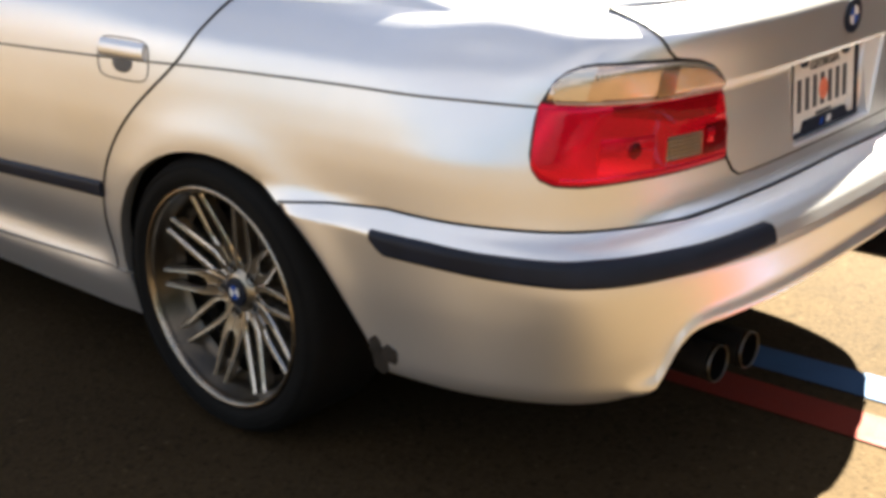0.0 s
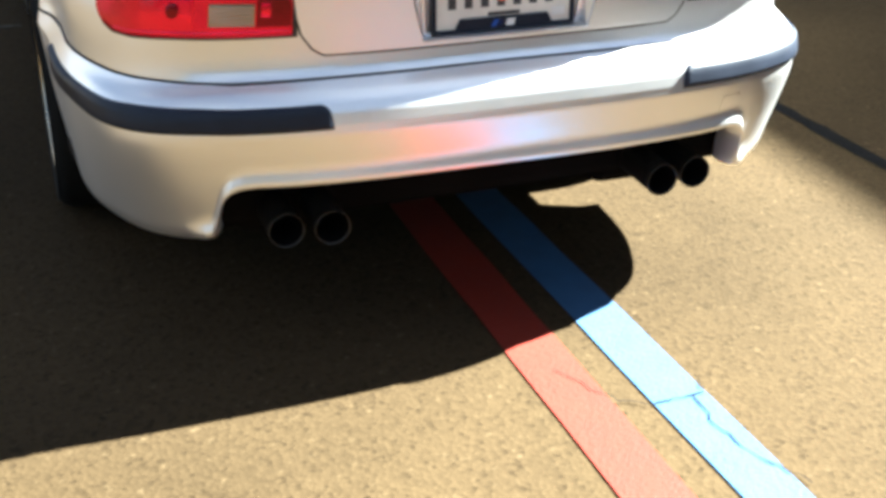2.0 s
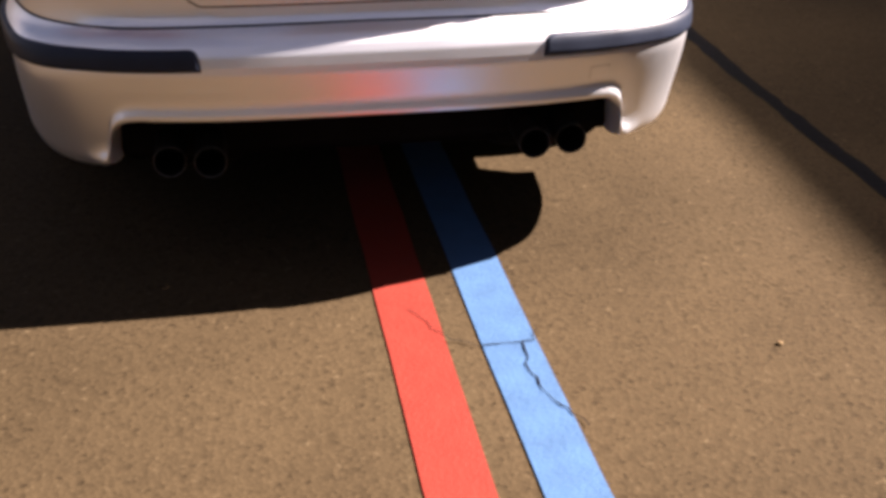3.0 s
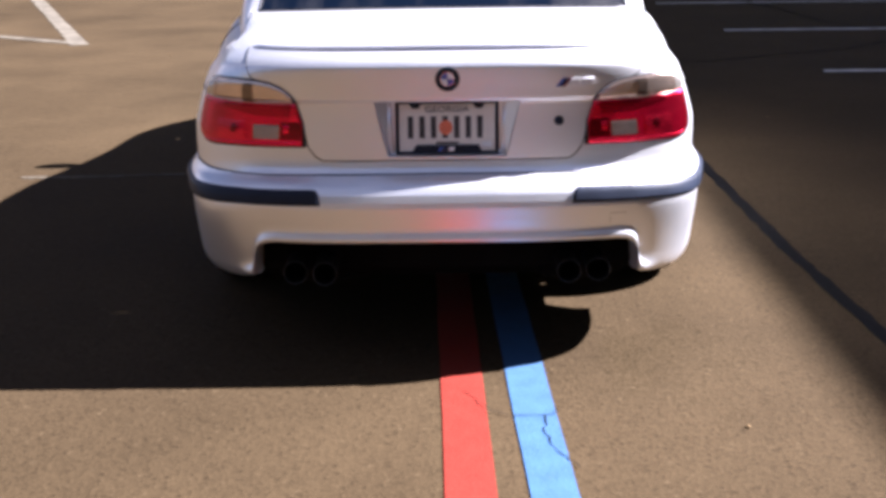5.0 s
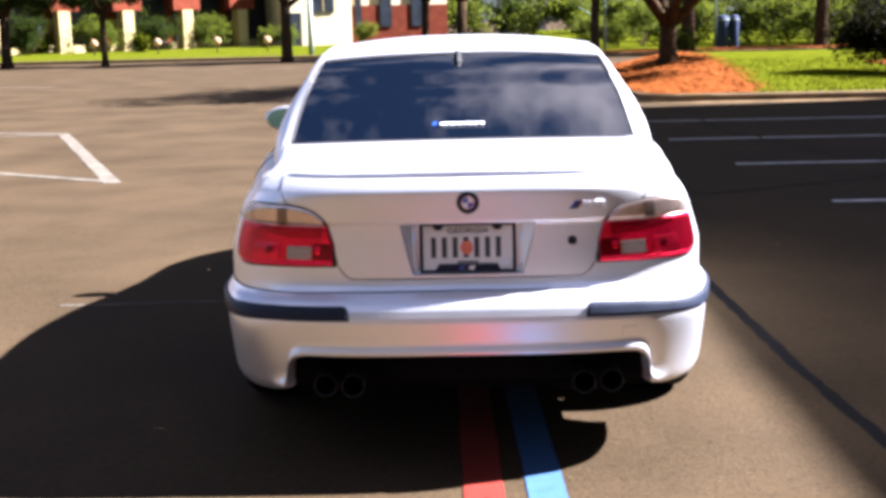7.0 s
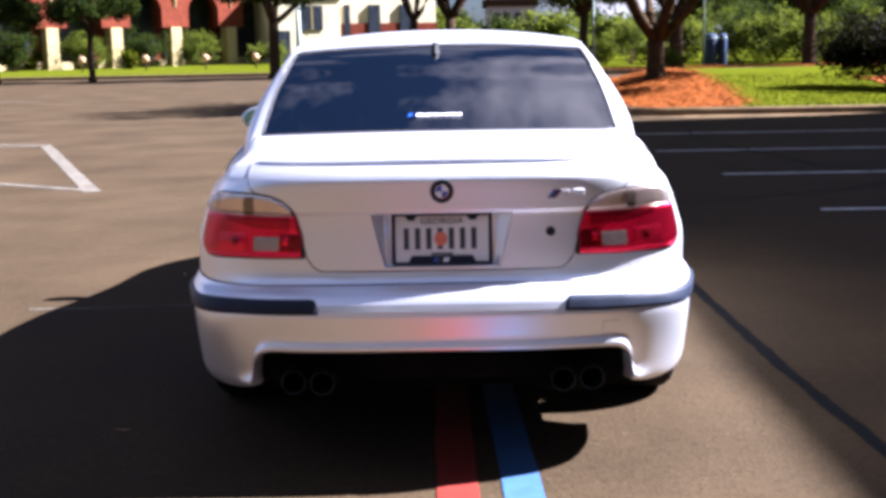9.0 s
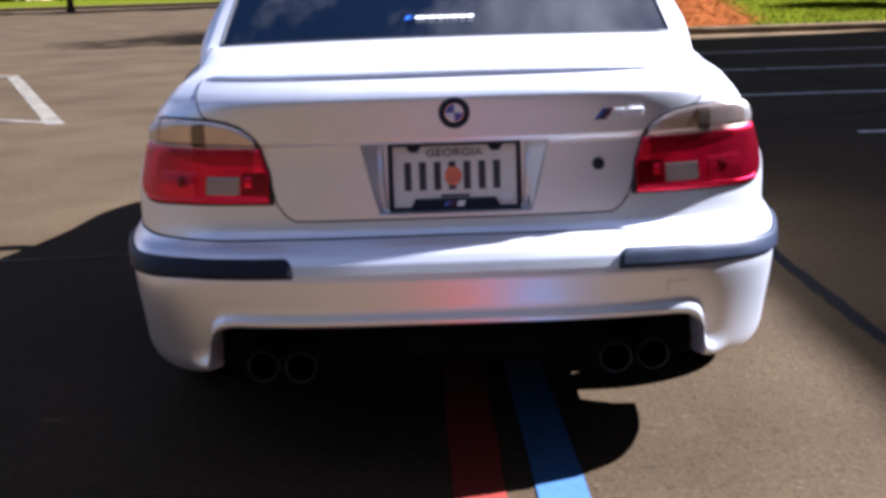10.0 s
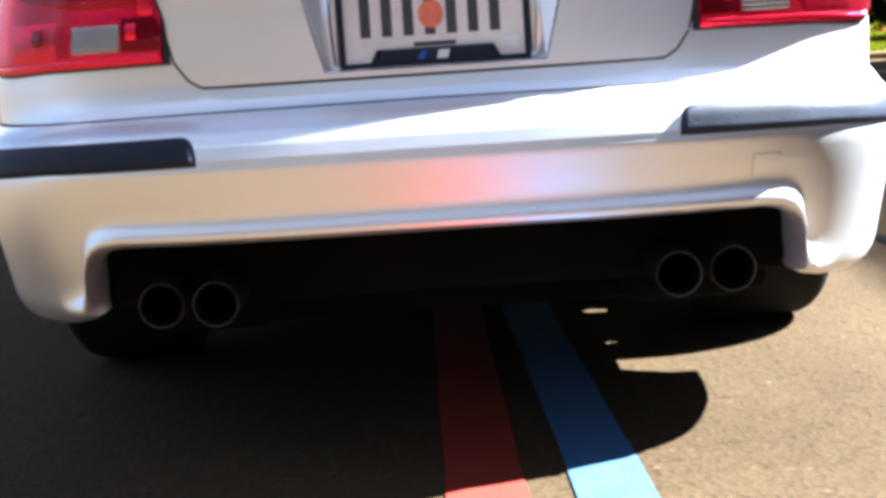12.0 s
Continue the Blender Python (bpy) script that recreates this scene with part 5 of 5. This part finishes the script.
def island_z(x, y):
    """The island's swell: level with the kerb's top at its rim, highest round the tree."""
    rim_x = float(np.interp(y, (17.3, 18.0, 18.6, 20.0, 27.0, 30.0), (3.9, 3.42, 3.22, 3.2, 3.5, 3.9)))
    inside = min(max((x - rim_x) / 2.2, 0), 1)
    deep = min(max((y - 17.5) / 8.5, 0), 1)
    back = min(max((31.5 - y) / 2.5, 0), 1)
    e = inside * inside * (3 - 2 * inside)
    return 0.135 + 0.40 * deep * (0.25 + 0.75 * e) * back + 0.02 * noise.noise(Vector((x * 0.8, y * 0.8, 3)))


def island_patch(y0, y1, nx, ny, left, right, lift=0.0):
    verts, faces = [], []
    for y in np.linspace(y0, y1, ny):
        for t in np.linspace(0, 1, nx):
            x = left(y) + (right(y) - left(y)) * t
            verts.append((x, y, island_z(x, y) + lift))
    for j in range(ny - 1):
        for i in range(nx - 1):
            faces.append((j * nx + i, j * nx + i + 1, (j + 1) * nx + i + 1, (j + 1) * nx + i))
    return mesh_from("island", verts, faces)


rim = lambda y: float(np.interp(y, (17.3, 17.66, 17.95, 18.6, 20.0, 27.0, 31.5), (5.0, 3.95, 3.5, 3.30, 3.28, 3.58, 4.2)))
lawn = part("lawn", island_patch(17.62, 31.5, 70, 60, rim, lambda y: 18.0), GRASS)
tagged(lawn, "sunlit mown grass on a raised parking island", "lawn", kind="structure")
mulch_r = lambda y: 5.3 + 0.7 * math.sin((y - 17.6) / 6.0) + 0.25 * noise.noise(Vector((0, y * 1.3, 0)))
mulch = part("mulch_bed", island_patch(17.75, 29.5, 40, 60, rim, mulch_r, 0.025), MULCH)
tagged(mulch, "orange-brown pine straw bed round the tree's foot", "mulch bed", kind="structure")
mulch2 = part("mulch_bed", island_patch(17.7, 23.5, 20, 30, lambda y: 9.1 + 0.2 * noise.noise(Vector((4, y, 0))), lambda y: 13.0, 0.025), MULCH)
tagged(mulch2, "brown pine straw bed under a dark shrub", "mulch bed", kind="structure")

# kerb round it: a rounded concrete section swept along, and a pale gutter
sec = ((-0.15, 0.0), (-0.14, 0.012), (-0.02, 0.014), (0.0, 0.03), (0.012, 0.12), (0.03, 0.147), (0.06, 0.152), (0.14, 0.15), (0.15, 0.10))
verts, faces, k = [], [], len(sec)
for i in range(len(KERB)):
    a, b = KERB[max(i - 1, 0)], KERB[min(i + 1, len(KERB) - 1)]
    t = (b - a) / np.linalg.norm(b - a)
    nrm = np.array([t[1], -t[0]])
    for d, z in sec:
        q = KERB[i] + nrm * d
        verts.append((q[0], q[1], z + 0.004))
faces = [(i * k + j, i * k + j + 1, (i + 1) * k + j + 1, (i + 1) * k + j) for i in range(len(KERB) - 1) for j in range(k - 1)]
kerb = part("kerb", sharp(mesh_from("kerb", verts, faces), 22), CONCRETE)
tagged(kerb, "pale concrete kerb and gutter of the island", "kerb", kind="structure")
kerb_far = part("kerb", box_bm(-90, 3.0, 50.0, 50.3, -0.05, 0.14, 0.03), CONCRETE)
tagged(kerb_far, "far concrete kerb along the lot's edge", "kerb", kind="structure")
verge = part("verge", grid_mesh(np.linspace(-90, 3.0, 120), np.linspace(50.3, 74.8, 30), lambda x, y: 0.13 + 0.03 * noise.noise(Vector((x * 0.4, y * 0.4, 1)))), GRASS)
tagged(verge, "sunny grass verge beyond the parking lot", "verge", kind="structure")
backlawn = part("verge", grid_mesh(np.linspace(6.0, 60, 60), np.linspace(46, 110, 30), lambda x, y: 0.05 + 0.012 * (y - 46) * 0.5 + 0.03 * noise.noise(Vector((x * 0.4, y * 0.4, 1)))), GRASS)
tagged(backlawn, "grass running back under the woods", "verge", kind="structure")

strip = part("mulch_bed", grid_mesh(np.linspace(4.6, 40, 80), np.linspace(43.6, 47.5, 12), lambda x, y: 0.17 + 0.05 * noise.noise(Vector((x * 0.5, y * 0.5, 7)))), MULCH)
tagged(strip, "brown pine straw strip along the wood's edge", "mulch bed", kind="structure")
kerb_back = part("kerb", box_bm(4.5, 40, 43.3, 43.6, -0.05, 0.16, 0.03), CONCRETE)
tagged(kerb_back, "pale kerb along the wood's edge", "kerb", kind="structure")

# blades of grass along the island's front
rg = random.Random(11)
verts, faces = [], []
for _ in range(9000):
    y = 17.7 + 7.0 * rg.random() ** 1.3
    x = rg.uniform(mulch_r(y) - 0.5 * rg.random(), 13.0)
    if 9.2 < x < 13 and y < 23.4:
        continue
    z = island_z(x, y)
    q, h = rg.uniform(0, math.pi), rg.uniform(0.03, 0.075)
    w = 0.008
    c, s_ = math.cos(q) * w, math.sin(q) * w
    n = len(verts)
    verts += [(x - c, y - s_, z - 0.01), (x + c, y + s_, z - 0.01), (x + rg.uniform(-0.03, 0.03), y + rg.uniform(-0.03, 0.03), z + h)]
    faces.append((n, n + 1, n + 2))
tagged(part("grass", mesh_from("grass", verts, faces, False), GRASS), "short green grass blades on the island", "grass", kind="stuff")
verts, faces = [], []
for _ in range(5000):
    y = rg.uniform(17.8, 27.5)
    x = rg.uniform(rim(y) + 0.05, mulch_r(y) + 0.35 * rg.random())
    z = island_z(x, y) + 0.03
    q, l_ = rg.uniform(0, math.pi), rg.uniform(0.06, 0.14)
    c, s_ = math.cos(q), math.sin(q)
    n = len(verts)
    up = rg.uniform(-0.01, 0.04)
    verts += [(x, y, z), (x + c * l_, y + s_ * l_, z + up), (x + c * l_ - s_ * 0.012, y + s_ * l_ + c * 0.012, z + up + 0.006), (x - s_ * 0.012, y + c * 0.012, z + 0.006)]
    faces.append((n, n + 1, n + 2, n + 3))
tagged(part("pine_straw", mesh_from("straw", verts, faces, False), MULCH), "loose orange pine straw round the tree", "mulch", kind="stuff")


# ---- trees and shrubs ----
def leaf_cloud(blobs, count, size, seed, core=0.45):
    """Many small leaves in uneven clumps: (x, y, z, rx, ry, rz) blobs, thin inside and ragged outside."""
    g = np.random.default_rng(seed)
    blobs = np.array(blobs)
    per = max(5, int(count / len(blobs) / 40))
    bb = np.repeat(blobs, per, axis=0)
    d = g.normal(size=(len(bb), 3))
    d /= np.linalg.norm(d, axis=1, keepdims=True)
    d *= g.uniform(core, 1.1, (len(bb), 1))
    centre = bb[:, :3] + d * bb[:, 3:]
    spread = g.uniform(0.5, 1.2, len(bb)) * 0.20 * (bb[:, 3] + bb[:, 5]) / 2 + size
    k = np.arange(count) % len(bb)
    p = centre[k] + g.normal(size=(count, 3)) * (1, 1, 0.75) * spread[k, None] * 0.6
    s = size * g.uniform(0.6, 1.4, (count, 1))
    u = g.normal(size=(count, 3)) * (1, 1, 0.6)
    u /= np.linalg.norm(u, axis=1, keepdims=True)
    w = np.cross(u, g.normal(size=(count, 3)))
    w /= np.linalg.norm(w, axis=1, keepdims=True)
    verts = np.stack([p - u * s * 0.5, p + w * s * 0.28, p + u * s * 0.5, p - w * s * 0.28], 1).reshape(-1, 3)
    me = bpy.data.meshes.new("leaves")
    me.vertices.add(len(verts))
    me.vertices.foreach_set("co", verts.ravel())
    me.loops.add(4 * count)
    me.loops.foreach_set("vertex_index", np.arange(4 * count))
    me.polygons.add(count)
    me.polygons.foreach_set("loop_start", np.arange(count) * 4)
    me.update(calc_edges=True)
    return me


def limb(a, b, r0, r1, bend, seed, n=9):
    r = random.Random(seed)
    a, b = Vector(a), Vector(b)
    off = Vector((r.uniform(-1, 1), r.uniform(-1, 1), r.uniform(-0.3, 0.6))) * bend
    wide = Vector((b.x - a.x, b.y - a.y, 0)) * 0.24
    pts = [a.lerp(b, i / n) + wide * math.sin(math.pi * (i / n) ** 0.8) + off * math.sin(math.pi * i / n) + Vector((r.uniform(-1, 1), r.uniform(-1, 1), 0)) * bend * 0.08 for i in range(n + 1)]
    return tube(pts, [r0 + (r1 - r0) * i / n for i in range(n + 1)], 10)


def tree(place, height, trunk_r, crown_z, crown_r, seed, label, leaves=2600, leaf=0.2, fork=1.4, material=None, group="", core=0.45):
    """Tapered trunk, forked limbs and a ragged crown of leaves."""
    r = random.Random(seed)
    t = base("tree", place, label, "tree", group)
    part("trunk", tube([(0, 0, -0.15), (0.01, 0, 0.12), (0.0, 0.01, fork * 0.6), (0.02, 0.0, fork)], [trunk_r * 1.55, trunk_r * 1.12, trunk_r * 0.95, trunk_r * 0.92], 14), BARK, t)
    blobs = []
    for k in range(6):
        q = 2 * math.pi * k / 6 + r.uniform(-0.4, 0.4)
        reach = crown_r * r.uniform(0.45, 0.8)
        top = (reach * math.cos(q), reach * math.sin(q), crown_z + (height - crown_z) * r.uniform(0.25, 0.75))
        part("limb", limb((0.02, 0, fork - 0.12), top, trunk_r * 0.62, trunk_r * 0.10, 0.25, seed * 10 + k), BARK, t)
        blobs.append((*top, crown_r * 0.5, crown_r * 0.5, (height - crown_z) * 0.30))
        low = (crown_r * 0.85 * math.cos(q + 0.5), crown_r * 0.85 * math.sin(q + 0.5), crown_z + 0.25 * r.uniform(0, 1.5))
        blobs.append((*low, crown_r * 0.40, crown_r * 0.40, 0.50))
    blobs.append((0, 0, height * 0.86, crown_r * 0.6, crown_r * 0.6, height * 0.16))
    part("crown", leaf_cloud(blobs, leaves, leaf, seed, core), material or LEAF, t)
    return t


def shrub(place, w, d, h, seed, label, leaves=900, leaf=0.12, material=None, group=""):
    t = base("shrub", place, label, "shrub", group)
    r = random.Random(seed)
    for k in range(4):
        part("stem", limb((0, 0, -0.05), (r.uniform(-0.4, 0.4) * w, r.uniform(-0.4, 0.4) * d, h * 0.6), 0.03, 0.01, 0.08, seed + k, 5), BARK, t)
    blobs = [(r.uniform(-0.3, 0.3) * w, r.uniform(-0.3, 0.3) * d, h * r.uniform(0.3, 0.65), w * 0.32, d * 0.32, h * 0.34) for _ in range(5)]
    part("foliage", leaf_cloud(blobs, leaves, leaf, seed, 0.1), material or LEAF, t)
    return t


tree((4.92, 24.8, island_z(4.92, 24.8) - 0.02), 8.5, 0.205, 2.9, 3.4, 1, "broad shade tree with forked limbs on a pine straw bed", 42000, 0.13, 0.95)
lot_trees = (
    (-6.8, 46.0, 7.5, 0.21, 3.3, 1.9, 2), (-14.2, 46.0, 7.0, 0.12, 2.65, 1.6, 3), (-18.2, 46.0, 7.5, 0.2, 2.5, 1.8, 4), (-21.0, 47.0, 7.5, 0.2, 3.0, 2.2, 12), (-1.2, 47.5, 7.5, 0.17, 3.6, 2.0, 5),
    (0.3, 47.0, 8.5, 0.22, 3.8, 2.2, 6), (5.6, 45.5, 8.5, 0.18, 3.0, 1.6, 7), (9.4, 46.0, 9.0, 0.26, 4.4, 2.6, 8), (14.9, 46.5, 9.5, 0.26, 3.8, 3.6, 9), (21.0, 47.0, 9.0, 0.24, 3.0, 3.6, 10),
)
for x, y, h, r_, cz, cr, sd in lot_trees:
    tree((x, y, 0.1), h, r_, cz, cr, sd, "tall shade tree at the far edge of the lot", 22000, 0.13, min(cz - 0.6, 2.2), LEAF_DARK if sd in (2, 3, 4, 9, 10, 12) else LEAF, "trees along the lot's edge", 0.15)
rw = random.Random(21)
for k in range(22):
    x, y = 14.0 + k * 1.3 + rw.uniform(-0.5, 0.5), 57 + rw.uniform(-2, 10)
    shrub((x, y, 0.1), rw.uniform(3.4, 5.0), 3.5, rw.uniform(5.5, 7.5), 300 + k, "leafy green tree clump at the wood's edge", 6500, 0.17, LEAF if k % 3 == 1 else LEAF_DARK, "clumps at the wood's edge")
for k in range(8):
    x, y = 6.6 + k * 1.0 + rw.uniform(-0.3, 0.3), 55 + rw.uniform(-2, 4)
    shrub((x, y, 0.1), rw.uniform(1.6, 2.6), 2.0, rw.uniform(1.5, 2.7), 340 + k, "sunny green shrub at the wood's edge", 2600, 0.13, LEAF, "shrubs at the wood's edge")
for k in range(14):
    x, y = 13.4 + k * 1.5 + rw.uniform(-0.4, 0.4), 51.5 + rw.uniform(-1.5, 2)
    shrub((x, y, 0.1), rw.uniform(2.2, 3.2), 2.0, rw.uniform(2.2, 4.0), 370 + k, "dense green bush before the woods", 5000, 0.13, LEAF_DARK if k % 3 == 0 or k > 6 else LEAF, "bushes before the woods")
for k in range(18):
    x, y = 0.5 + k * 3.2 + rw.uniform(-0.8, 0.8), 92 + rw.uniform(-5, 5)
    shrub((x, y, 0.1), 6.0, 4.0, rw.uniform(7.0, 11.0) if x > 20 else rw.uniform(2.6, 4.6), 400 + k, "distant dark green tree clump", 3600, 0.32, LEAF_DARK if k % 2 else LEAF, "distant tree clumps")
for k, w in enumerate((3.0, 2.8, 3.0, 3.0, 2.8)):
    d = 2.9 * (k + 0.5)
    shrub((-14.45 - d + 0.8, 75.4 - d - 0.8, 0.1), w, 1.8, 2.5, 120 + 10 * k, "rounded green shrub before the brick building", 5000, 0.12, LEAF_DARK if k % 2 else LEAF, "shrubs by the building")
for x, w in ((-11.7, 1.4), (-10.2, 1.5), (-5.6, 1.4)):
    shrub((x, 72.5, 0.1), w, 1.4, 1.7, int(-x * 10), "small clipped green shrub before the cream building", 3000, 0.10, LEAF, "shrubs by the building")
for x, y in ((-17.7, 66.0), (-23.5, 66.5)):
    shrub((x, y, 0.1), 0.9, 0.9, 1.3, int(-x * 7), "tall yellow-green ornamental grass clump", 1800, 0.14, GRASS, "grass clumps on the verge")
shrub((9.2, 21.0, island_z(9.2, 21.0)), 2.8, 2.2, 1.7, 77, "dense shrub on the island, shade put into its leaf colour", 20000, 0.08, LEAF_SHADE)
shrub((8.6, 44.0, 0.1), 2.0, 1.2, 0.9, 78, "low bright green shrub beyond the island", 2600, 0.09)

# unseen woods added behind the walk, to darken reflections and sky light
for k in range(13):
    x, y = -40.0 + k * 5.6 + rw.uniform(-0.8, 0.8), -27 + rw.uniform(-3, 2)
    shrub((x, y, 0.0), rw.uniform(8.0, 9.5), 6.0, rw.uniform(11.0, 14.0), 500 + k, "unseen tall dark green tree clump added behind the lot", 5200, 0.55, LEAF_DARK, "woods behind the lot")

# ---- far buildings ----
brick_hall = base("brick_building", (0, 0, 0), "red brick building with arches on cream columns", "building")
part("wall", box_bm(-44, -13.4, 77.2, 86, 0, 7.2), BRICK, brick_hall)
part("low_wall", box_bm(-44, -10.6, 76.4, 76.7, 0.0, 0.55, 0.02), CREAM, brick_hall, "low pale wall behind the columns")
part("cornice", box_bm(-44.2, -10.2, 74.9, 77.2, 4.75, 5.05, 0.03), CREAM, brick_hall, "pale cornice band")
for k in range(-1, 7):
    x = -14.45 - 4.1 * k
    col = part("column", box_bm(x - 0.37, x + 0.37, 75.0, 75.75, 0.0, 2.5, 0.04), CREAM, brick_hall, "cream square column")
    part("column_foot", box_bm(x - 0.45, x + 0.45, 74.92, 75.83, 0.0, 0.22, 0.03), CREAM, col)
    part("pier", box_bm(x - 0.94, x + 0.94, 75.05, 75.7, 2.5, 3.5), BRICK, brick_hall)
    # brick arch from this column to the next
    n, verts, faces = 16, [], []
    xa, xb = x - 4.1 + 0.94, x - 0.94
    for i in range(n + 1):
        q = math.pi * i / n
        xx, zz = (xa + xb) / 2 - (xb - xa) / 2 * math.cos(q), 3.45 + 1.08 * math.sin(q)
        for yy in (75.05, 75.7):
            verts += [(xx, yy, zz), (xx, yy, 4.75)]
    for i in range(n):
        a, b = 4 * i, 4 * i + 4
        faces += [(a, a + 1, b + 1, b), (a + 2, b + 2, b + 3, a + 3), (a, b, b + 2, a + 2)]
    part("arch", mesh_from("arch", verts, faces, False), BRICK, brick_hall)
    part("pier_top", box_bm(x - 0.94, x + 0.94, 75.05, 75.7, 3.5, 4.75), BRICK, brick_hall)
    wedge = bmesh.new()
    bmesh.ops.create_cone(wedge, cap_ends=True, segments=4, radius1=0.05, radius2=0.28, depth=1.1)
    ob = part("wedge_stone", wedge, CREAM, brick_hall, "pale wedge stone over the column")
    ob.location = (x, 75.05, 4.2)
    # dark sheet before the wall paints the shade under the arch
    part("bay_shade_sheet", box_bm(x - 3.7, x - 0.40, 77.0, 77.19, 0.5, 4.6), DARK_OPEN, brick_hall, "dark sheet standing in for shade under the arch")

turn = lambda px, py, degrees: Matrix.Translation((px, py, 0)) @ Matrix.Rotation(radians(degrees), 4, "Z") @ Matrix.Translation((-px, -py, 0))
brick_hall.matrix_world = Matrix.Translation((0.72, 0, 0)) @ turn(-14.45, 75.4, 45)

cream_house = base("cream_building", (0, 0, 0), "cream rendered building with a tall dark window", "building")
part("wall", box_bm(-11.0, -6.3, 75.0, 83, 0, 4.15), CREAM_WALL, cream_house)
part("brick_band", box_bm(-11.1, -6.2, 74.9, 83.1, 4.15, 5.3, 0.02), BRICK, cream_house)
win = part("window", box_bm(-8.95, -7.5, 74.93, 75.1, 2.2, 3.75), DARK_OPEN, cream_house, "dark glazed window")
part("window_bar", box_bm(-8.27, -8.19, 74.9, 75.0, 2.2, 3.75), CREAM, win)
part("doorway", box_bm(-10.6, -9.7, 74.93, 75.1, 0.1, 2.2), DARK_OPEN, cream_house)
pink_house = base("long_building", (0, 0, 0), "long low building, cream above a red brick base", "building")
part("wall", box_bm(-6.2, 0.6, 75.6, 83, 2.6, 5.2), CREAM_WALL, pink_house)
part("brick_foot", box_bm(-6.2, 0.6, 75.5, 83, 0, 2.6), BRICK, pink_house)
for x0, x1 in ((-5.9, -5.5), (-4.2, -3.4), (-2.0, -1.2)):
    part("window", box_bm(x0, x1, 75.42, 75.6, 1.2, 3.8), DARK_OPEN, pink_house, "tall dark window")
cream_house.matrix_world = turn(-11.0, 75.0, 22)
pink_house.matrix_world = turn(-11.0, 75.0, 22)
far_block = base("far_building", (0, 0, 0), "distant pale building among trees", "building")
part("wall", box_bm(5.6, 11.5, 150, 160, 0, 5.4), RENDER_WALL, far_block)
part("roof", box_bm(5.2, 11.9, 149.6, 160.4, 5.4, 6.4, 0.1), BARK, far_block)
for k in range(4):
    part("window", box_bm(6.1 + 1.4 * k, 6.9 + 1.4 * k, 149.9, 150.1, 3.2, 4.6), DARK_OPEN, far_block)

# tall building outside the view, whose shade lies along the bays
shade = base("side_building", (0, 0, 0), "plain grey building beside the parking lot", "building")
part("wall", box_bm(14.0, 26.0, -40.0, 18.4, 0, 11.1), RENDER_WALL, shade)
part("parapet", box_bm(13.98, 26.02, -40.02, 18.42, 11.1, 11.2), CONCRETE, shade)

# ---- small things in the distance ----
for x, wide in ((11.66, 1.0), (12.16, 0.72)):
    bn = base("storage_drum", (x, 50.0, 0.06), "round dark blue-grey storage drum at the wood's edge", "storage drum", "storage drums")
    part("body", lathe([(0.0, 0.0), (0.0, 0.25 * wide), (0.03, 0.27 * wide), (1.22, 0.27 * wide), (1.34, 0.24 * wide), (1.40, 0.15 * wide), (1.42, 0.0)], "z", 28), BIN_BLUE, bn)
    part("rim", lathe([(1.19, 0.268 * wide), (1.20, 0.285 * wide), (1.23, 0.285 * wide), (1.24, 0.268 * wide)], "z", 28), POLE, bn)


def post(x, y, h, r_, label, group=""):
    p = base("pole", (x, y, 0.0), label, "pole", group)
    part("shaft", tube([(0, 0, 0), (0, 0, h * 0.5), (0, 0, h)], [r_, r_ * 0.9, r_ * 0.75], 10), POLE, p)
    return p


p = post(11.75, 52.0, 9.0, 0.06, "tall thin lamp pole at the wood's edge")
part("arm", tube([(0, 0, 8.9), (0.5, 0, 9.05), (1.1, 0, 9.1)], 0.035, 8), POLE, p)
p = post(6.3, 48.0, 4.0, 0.06, "weathered pole among the trees")
for x in (-7.6, -6.5):
    post(x, 52.0, 3.2, 0.13, "pale painted post on the verge", "pale posts")
p = post(5.9, 49.0, 1.6, 0.03, "thin bent lamp post with a curved arm")
part("arm", tube([(0, 0, 1.6), (-0.25, 0, 1.75), (-0.6, 0, 1.95)], 0.02, 8), POLE, p)
for px in (-18.7, -15.4, -12.3, -9.7):
    sg = base("round_sign", (px, 60.0, 0.1), "small round pale sign on a short dark post", "sign", "round signs on the verge")
    part("post", tube([(0, 0, 0), (0, 0, 0.25), (0, 0, 0.47)], 0.035, 8), BARK, sg)
    me = lathe([(-0.02, 0.0), (-0.02, 0.19), (0.02, 0.2), (0.02, 0.0)], "y", 24)
    ob = part("disc", me, SIGN_PALE, sg)
    ob.location = (0, -0.04, 0.62)
